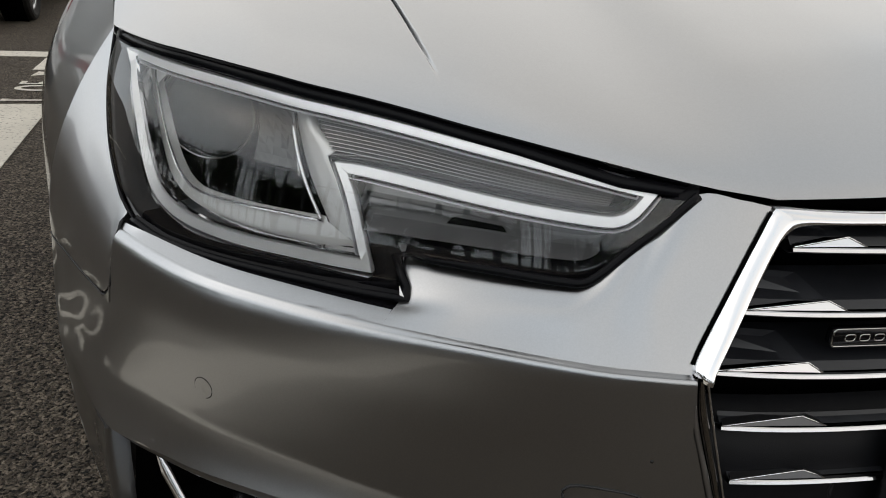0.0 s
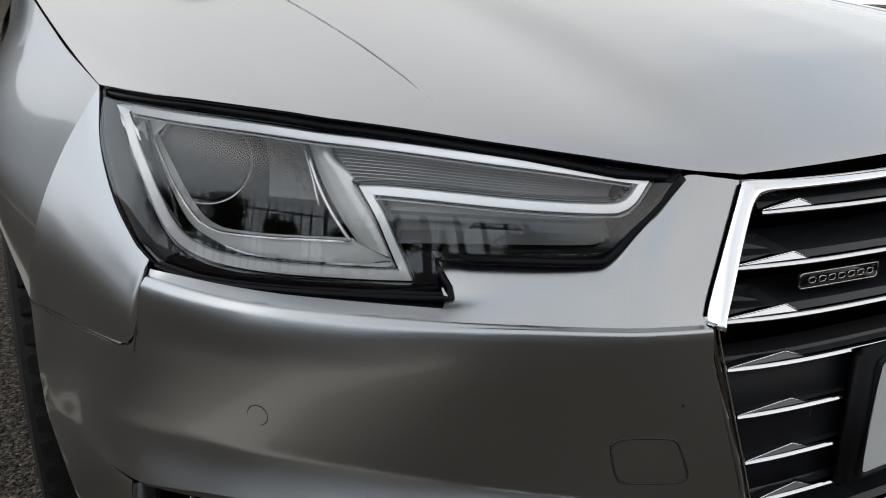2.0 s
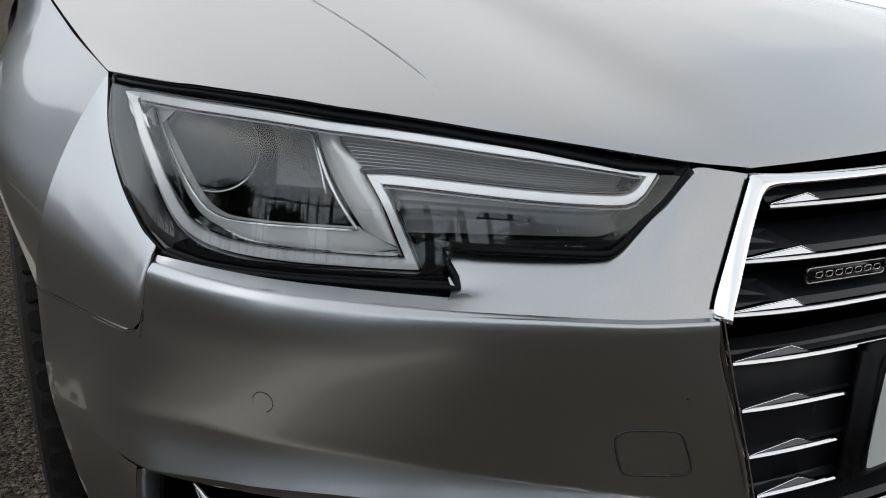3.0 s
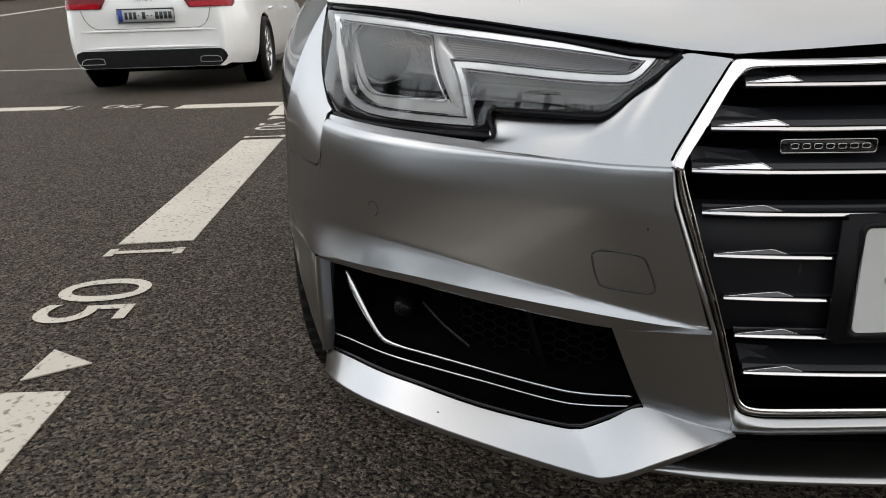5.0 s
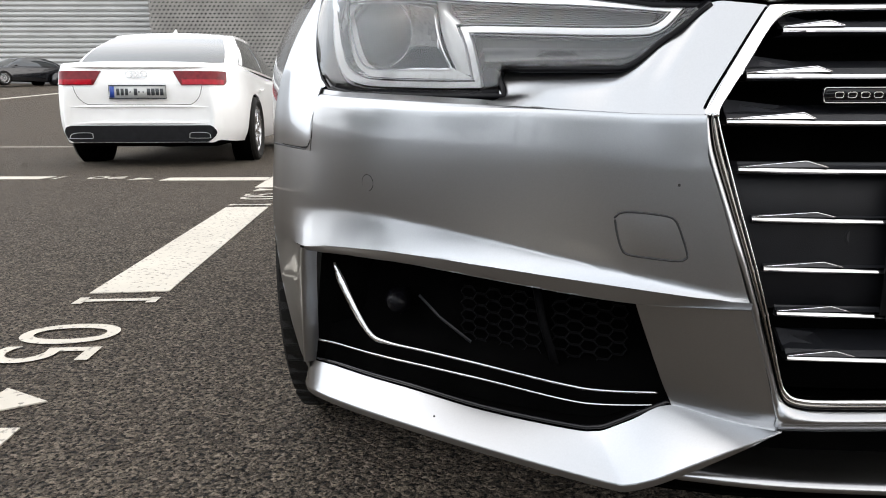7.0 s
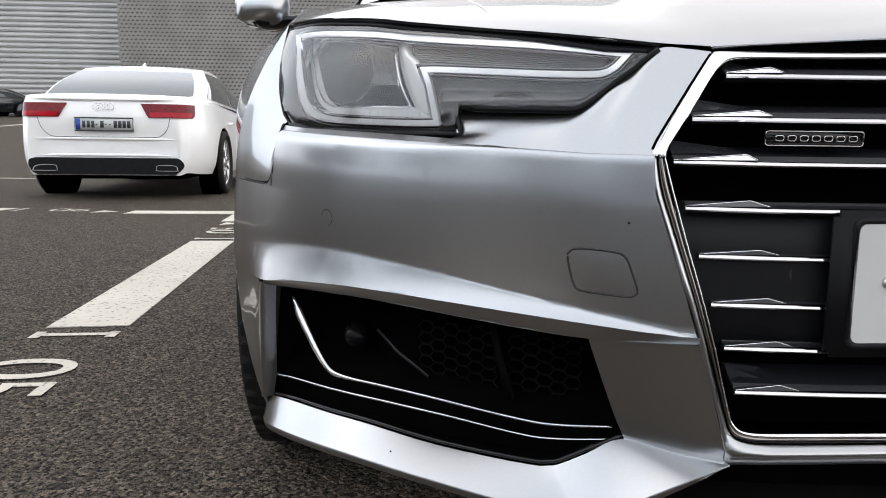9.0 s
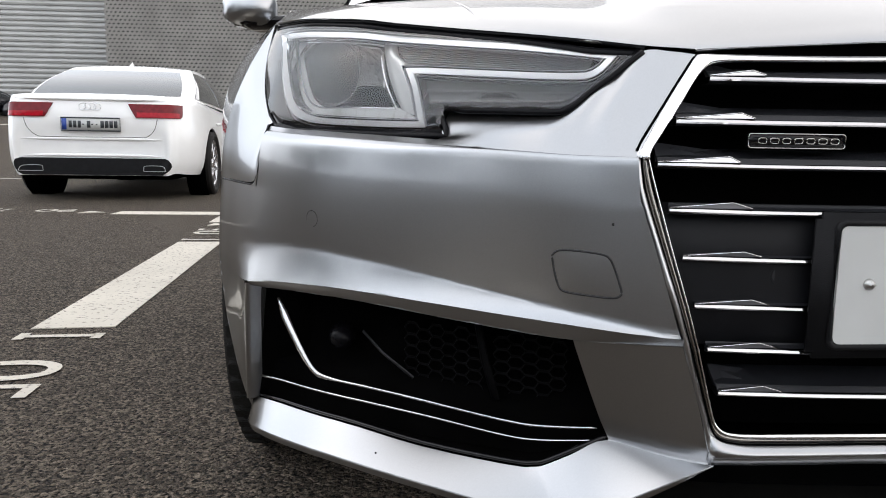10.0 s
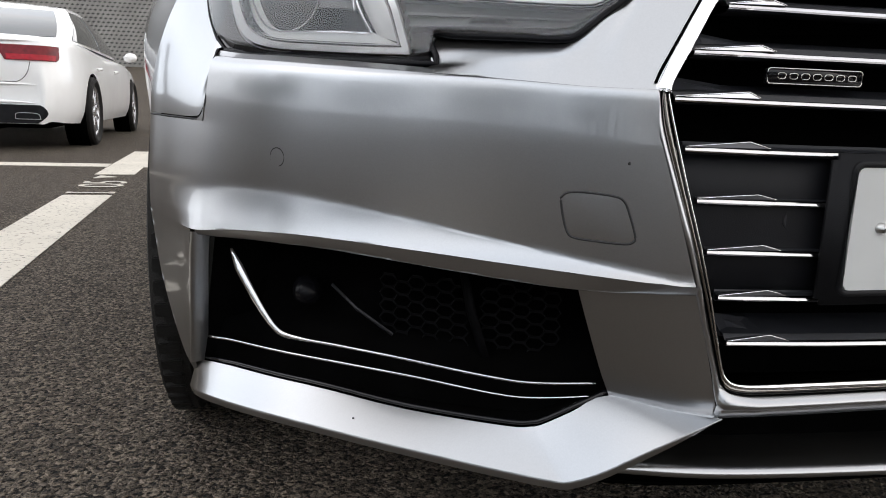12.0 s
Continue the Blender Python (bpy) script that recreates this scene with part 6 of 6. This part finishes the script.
def saloon(name, paint, label, at, length=4.93, width=1.874, height=1.455, rear_detail=True, group=""):
    """A saloon with its tail at y = 0 and its nose at y = length."""
    c = thing(name, label, "car", group, at)
    k, h = length / 4.93, height / 1.455
    w0 = width / 2
    st = [(0.03, 0.70, 0.60, 0.24), (0.0, 0.745, 0.80, 0.24), (0.03, 0.78, 0.985, 0.24), (0.10, 0.835, 1.045, 0.26), (0.35, 0.925, 1.055, 0.24), (0.75, 0.985, 1.04, 0.23), (1.6, 1.0, 1.0, 0.22), (2.6, 1.0, 0.97, 0.22),
          (3.5, 1.0, 0.95, 0.22), (3.75, 0.995, 0.93, 0.22), (4.3, 0.98, 0.87, 0.22), (4.7, 0.91, 0.78, 0.24), (4.88, 0.80, 0.68, 0.27), (4.93, 0.70, 0.58, 0.32)]
    rows = []
    for y, f, top, low in st:
        w, top = w0 * f, top * h
        half = [(-w * 0.93, low), (-w * 0.985, low + 0.12), (-w, low + (top - low) * 0.42), (-w * 0.985, low + (top - low) * 0.72), (-w * 0.945, top - 0.035), (-w * 0.84, top - 0.004), (-w * 0.5, top + 0.008), (0, top + 0.012)]
        ln = [(x, y * k, z) for x, z in half] + [(-x, y * k, z) for x, z in half[-2::-1]]
        rows.append(by_index(ln, 3))
    lines = np.array([by_index([r[i] for r in rows], 3) for i in range(len(rows[0]))]).transpose(1, 0, 2)
    bm = grid_mesh(lines.tolist())
    bm.verts.ensure_lookup_table()
    nn = len(rows[0])
    bm.faces.new(bm.verts[:nn])
    bm.faces.new(list(bm.verts)[-nn:])
    body = part("body", bm, paint, c)
    cutter = bmesh.new()
    for y in (1.02, 3.93):
        for sx in (1, -1):
            bmesh.ops.create_cone(cutter, cap_ends=True, segments=40, radius1=0.375, radius2=0.375, depth=0.5, matrix=pose(sx * w0, y * k, 0.34, 0, 90, 0))
    tool = part("arch_tool", cutter, paint)
    tool.matrix_world = c.matrix_world
    bool_mod = body.modifiers.new("arches", "BOOLEAN")
    bool_mod.operation, bool_mod.object, bool_mod.solver = "DIFFERENCE", tool, "EXACT"
    bpy.context.view_layer.update()
    cut = bpy.data.meshes.new_from_object(body.evaluated_get(bpy.context.evaluated_depsgraph_get()))
    body.modifiers.clear()
    body.data = cut
    bpy.data.objects.remove(tool)
    base = [(0.50, 0.71, 1.050), (0.62, 0.785, 1.046), (1.10, 0.860, 1.015), (2.6, 0.875, 0.965), (3.45, 0.80, 0.95), (3.68, 0.66, 0.945)]
    roof = [(1.22, 0.555, 1.395), (1.32, 0.59, 1.415), (1.62, 0.605, 1.445), (2.4, 0.60, 1.445), (2.72, 0.56, 1.415), (2.82, 0.48, 1.40)]
    sc = w0 / 0.937

    glasshouse(c, base, roof, paint, lambda x, y, z: (x * sc, y * k, z * h))
    for s in (1, -1):
        part("door_mirror", sweep(spline([(-0.92 * s * sc, 3.28 * k, 1.0 * h), (-1.0 * s * sc, 3.30 * k, 1.02 * h), (-1.07 * s * sc, 3.28 * k, 1.02 * h)], 8), [0.05, 0.10, 0.14, 0.15, 0.15, 0.14, 0.12, 0.05], [0.05, 0.08, 0.11, 0.12, 0.12, 0.11, 0.1, 0.05], sides=12), paint, c)
        for y in (1.25, 2.35):
            part("door_handle", sweep(spline([(-w0 * 1.0 * s, y * k, 0.80 * h), (-w0 * 1.025 * s, (y + 0.1) * k, 0.805 * h), (-w0 * 1.0 * s, (y + 0.2) * k, 0.81 * h)], 8), 0.02, 0.03), paint, c)
        for y in (1.02, 3.93):
            bm = lathe([(0.0, 0.372), (0.20, 0.372), (0.20, 0.02)], 40)
            bm.transform(pose(-(w0 - 0.03) * s, y * k, 0.34, 0, 0, 0 if s == 1 else 180))
            part("wheel_arch", bm, HOLLOW, c)
            wheel(c, pose(-(w0 - 0.105) * s, y * k, 0.34, 0, 0, 0 if s == 1 else 180), 0.34, 0.25, 0.25, 10, tread=False)
        # front lamps
        part("front_lamp", sweep(spline([(-w0 * 0.50 * s, 4.90 * k, 0.64 * h), (-w0 * 0.72 * s, 4.84 * k, 0.66 * h), (-w0 * 0.90 * s, 4.66 * k, 0.70 * h)], 10), 0.05, 0.09), LAMP_GREY, c)
    part("front_grille", box_mesh((-0.42, 4.86 * k, 0.34), (0.42, 4.95 * k, 0.66), bevel=0.03), BLACK_GLOSS, c)
    if not rear_detail:
        return c
    # tail lamps, boot seam, plate, black valance, exhaust trims, shark-fin
    skin = BVHTree.FromPolygons([v.co for v in body.data.vertices], [tuple(p.vertices) for p in body.data.polygons])

    def on_tail(x, z, proud):
        hit = skin.ray_cast(Vector((x, -2, z)), Vector((0, 1, 0)))[0]
        return Vector((x, (hit.y if hit else 0.3) - proud, z))

    py = on_tail(0, 0.72, 0.012).y
    for s in (1, -1):
        rows = []
        for t in np.linspace(0, 1, 7):
            z = 0.785 + 0.132 * t
            a = float(np.interp(t, [0, 0.3, 1], [0.41, 0.385, 0.335]))
            b = float(np.interp(t, [0, 0.2, 1], [0.785, 0.800, 0.795]))
            rows.append([on_tail(-s * x, z, 0.014) for x in np.linspace(a, b, 20)])
        lamp = part("tail_lamp", grid_mesh(rows, skirt=(0, 0.03, 0)), RED_LAMP, c, "red tail lamp")
        part("lamp_band", grid_mesh([[on_tail(-s * x, z, 0.018) for x in np.linspace(0.42, 0.785, 16)] for z in (0.793, 0.815, 0.838)], skirt=(0, 0.01, 0)), RED_BRIGHT, lamp)
        part("exhaust_trim", sweep([on_tail(-s * x, z, 0.022) for x, z in by_index([(0.455, 0.300), (0.47, 0.283), (0.645, 0.283), (0.66, 0.293), (0.63, 0.331), (0.475, 0.334), (0.455, 0.300)], 4)[:-1]], 0.006, 0.006, closed=True, up=(0, 1, 0)), STEEL, c, "chrome exhaust trim")
    part("valance", grid_mesh([[on_tail(x, z + 0.0, 0.018) for x in np.linspace(-w, w, 60)] for z, w in ((0.245, 0.63), (0.27, 0.67), (0.30, 0.70), (0.33, 0.715), (0.36, 0.71), (0.39, 0.69), (0.405, 0.65))], skirt=(0, 0.05, 0)), BLACK_MATT, c, "black rear valance")
    part("underbody", box_mesh((-0.72, 0.1, 0.20), (0.72, 4.6 * k, 0.36), bevel=0.03), HOLLOW, c)
    plate = part("plate", box_mesh((-0.26, py - 0.010, 0.665), (0.26, py + 0.01, 0.775), bevel=0.004), PLATE_WHITE, c, "white number plate with a blue end")
    part("plate_band", box_mesh((-0.257, py - 0.013, 0.668), (-0.215, py - 0.008, 0.772)), PLATE_BLUE, plate)
    part("plate_frame", sweep([(-0.265, py - 0.008, 0.66), (0.265, py - 0.008, 0.66), (0.265, py - 0.008, 0.78), (-0.265, py - 0.008, 0.78)], 0.012, 0.012, closed=True, up=(0, 1, 0)), PLATE_INK, plate)
    for i, wd in enumerate((0.028, 0.028, 0.028, 0.016, 0.032, 0.016, 0.014, 0.032, 0.032, 0.032, 0.032)):
        x = -0.195 + i * 0.0405
        part("plate_bar", box_mesh((x, py - 0.0125, 0.688 if wd > 0.018 else 0.715), (x + wd, py - 0.0095, 0.752 if wd > 0.018 else 0.725)), PLATE_INK, plate, "dark printed bar")
    bm = bmesh.new()
    for i in range(4):
        pts = [(-0.068 + i * 0.045 + 0.031 * math.cos(a), py - 0.002, 0.885 + 0.031 * math.sin(a)) for a in np.linspace(0, 2 * math.pi, 24, endpoint=False)]
        sweep(pts, 0.007, 0.007, closed=True, sides=6, up=(0, 1, 0), bm=bm)
    part("emblem", bm, CHROME, c, "chrome ring emblem")
    seam = [(-0.60, 0.775), (-0.57, 0.68), (-0.50, 0.612), (-0.40, 0.602), (0, 0.60), (0.40, 0.602), (0.50, 0.612), (0.57, 0.68), (0.60, 0.775)]
    part("boot_seam", sweep([on_tail(x, z, 0.0) for x, z in by_index(seam, 6)], 0.006, 0.006, sides=6), GAP, c)
    fade_out = np.clip(np.minimum(np.arange(30), np.arange(29, -1, -1)) / 6, 0.08, 1)
    part("bumper_line", sweep([on_tail(x, 0.43 - 0.03 * (x / 0.74) ** 6, 0.000) for x in np.linspace(-0.70, 0.70, 30)], fade_out * 0.03, fade_out * 0.03), paint, c)
    part("bumper_step", sweep([on_tail(x, 0.585 - 0.012 * (x / 0.8) ** 4, -0.004) for x in np.linspace(-0.70, 0.70, 30)], fade_out * 0.05, fade_out * 0.03), paint, c)
    part("boot_lip", sweep([on_tail(x, 0.955, 0.010) for x in np.linspace(-0.68, 0.68, 30)], fade_out * 0.05, fade_out * 0.03), paint, c)
    part("roof_fin", sweep([(0, 1.36, 1.445 * h), (0, 1.42, 1.47 * h), (0, 1.46, 1.495 * h), (0, 1.5, 1.455 * h)], [0.03, 0.02, 0.008, 0.03], [0.03, 0.04, 0.03, 0.02]), paint, c)
    return c


saloon("white_saloon", WHITE_PAINT, "white saloon car seen from behind, parked across the bays", pose(-3.47, 6.66, 0, 0, 0, 3.0), height=1.385)
saloon("dark_saloon", DARK_CAR, "black saloon car parked before the clad building", pose(-21.6, 43.1, ground_z(41.5), 0, 0, 150), rear_detail=False, group="dark cars by the wall")
saloon("dark_saloon", DARK_CAR, "dark saloon car parked beside the black one", pose(-17.6, 44.3, ground_z(42.7), 0, 0, 152), rear_detail=False, group="dark cars by the wall")

# ---------------------------------------------------------------- the clad building


def clad_wall(name, x0, x1, y, z0, z1, pitch, label):
    """A wall of horizontal rounded profiles, each a course of sheet metal."""
    bm = bmesh.new()
    rows = []
    z = z0
    while z < z1:
        for t, d in ((0, 0.0), (0.12, -0.07), (0.45, -0.10), (0.80, -0.07), (0.9, 0.0)):
            rows.append([(x, y + d, z + pitch * t) for x in (x0, (x0 + x1) / 2, x1)])
        z += pitch
    rows.append([(x, y + 0.8, z1) for x in (x0, (x0 + x1) / 2, x1)])
    grid_mesh(rows, bm=bm)
    return tagged(part(name, bm, CLADDING, smooth=False), label, "wall", kind="structure")


clad_wall("wall_west", -40.0, -16.8, 46.0, 0.4, 12.0, 0.30, "grey wall of horizontal ribbed metal cladding")


def screen_wall(x0, x1, y, z0, z1):
    """A perforated screen: a lattice of wavy metal strips before a wall coloured dark for shade."""
    pitch_x, pitch_z = 0.25, 0.21
    strip = bmesh.new()
    z, r = z0, 0
    n = int((x1 - x0) / (pitch_x / 2))
    while z < z1:
        top, low = [], []
        for i in range(n + 1):
            x = x0 + i * pitch_x / 2
            dz = 0.034 if (i + r) % 2 else -0.034
            low.append((x, y, z + dz - 0.084))
            top.append((x, y - 0.05, z + dz + 0.084))
        grid_mesh([low, top], bm=strip)
        z += pitch_z
        r += 1
    tagged(part("screen", strip, SCREEN, smooth=False), "grey metal lattice screen over the wall", "wall cladding", kind="stuff")
    return tagged(part("wall_north", box_mesh((x0, y + 0.25, z0 - 0.5), (x1, y + 1.0, z1)), CLADDING_SHADE, smooth=False), "wall behind a metal lattice screen, coloured dark for its shade", "wall", kind="structure")


# darker counterpart of the cladding; the screen's shade is in this colour
CLADDING_SHADE = material("shaded_wall", (0.10, 0.10, 0.095), rough=0.7, noise_scale=0.8, noise_amount=0.2)
screen_wall(-16.8, 22.0, 44.0, 0.6, 12.0)

# ---------------------------------------------------------------- fence and hedge behind the camera, seen in the lamp glass and paint
fence = thing("palisade_fence", "dark painted steel palisade fence", "fence", at=pose(0, 0, 0, 0, 0, -53))
bm = bmesh.new()
for z in (0.4, 1.8):
    box_mesh((-10, -4.53, z), (22, -4.48, z + 0.05), bm=bm)
part("rail", bm, FENCE_STEEL, fence)
pale = bmesh.new()
fill([(-0.024, -4.56, 0.05), (0.024, -4.56, 0.05), (0.024, -4.56, 2.08), (0.0, -4.56, 2.20), (-0.024, -4.56, 2.08)], (0, 0.03, 0), pale)
first = part("pale", pale, FENCE_STEEL, fence, smooth=False)
for k in range(1, 118):
    ob = new("pale", first.data)
    ob.parent = fence
    ob.location.x = k * 0.27 if k < 81 else (80 - k) * 0.27


def shrub(x, y, height, seed):
    """Trunk, limbs and a loose crown of small leaves."""
    rnd = random.Random(seed)
    t = thing("tree", "leafy green tree beyond the fence", "tree", "trees beyond the fence", pose(x, y, 0))
    bm = sweep([(0, 0, 0), (0.05, 0, height * 0.3), (0.0, 0.05, height * 0.6)], [0.22, 0.16, 0.08], [0.22, 0.16, 0.08])
    tips = []
    for k in range(7):
        a = rnd.uniform(0, 6.28)
        tip = Vector((math.cos(a) * height * 0.28, math.sin(a) * height * 0.28, height * rnd.uniform(0.55, 0.95)))
        sweep([(0.03, 0, height * rnd.uniform(0.3, 0.5)), tip * 0.55 + Vector((0, 0, height * 0.25)), tip], [0.09, 0.06, 0.02], [0.09, 0.06, 0.02], sides=5, bm=bm)
        tips.append(tip)
    part("trunk", bm, BARK, t)
    verts, faces = [], []
    for k in range(2200):
        c = rnd.choice(tips) + Vector((rnd.gauss(0, 1), rnd.gauss(0, 1), rnd.gauss(0, 0.9))) * height * 0.11
        s = rnd.uniform(0.06, 0.14)
        d = Vector((rnd.uniform(-1, 1), rnd.uniform(-1, 1), rnd.uniform(-1, 1))).normalized()
        e = d.cross(Vector((rnd.uniform(-1, 1), rnd.uniform(-1, 1), 1))).normalized()
        i = len(verts)
        verts += [c - d * s, c + e * s * 0.45, c + d * s, c - e * s * 0.45]
        faces.append((i, i + 1, i + 2, i + 3))
    me = bpy.data.meshes.new("crown")
    me.from_pydata(verts, [], faces)
    me.materials.append(LEAF)
    cr = new("crown", me)
    cr.parent = t


for k, (x, y, h) in enumerate(((-9, -9, 2.2), (-6.2, -8.5, 2.0), (-3.6, -8, 2.3), (-1.0, -8.3, 1.9), (1.6, -8.6, 2.2), (4.4, -8, 2.0), (7.5, -8.5, 2.3), (11, -9.4, 2.4))):
    shrub(0.6 * x + 0.8 * (y + 1.8), 0.6 * (y + 1.8) - 0.8 * x, h, k)
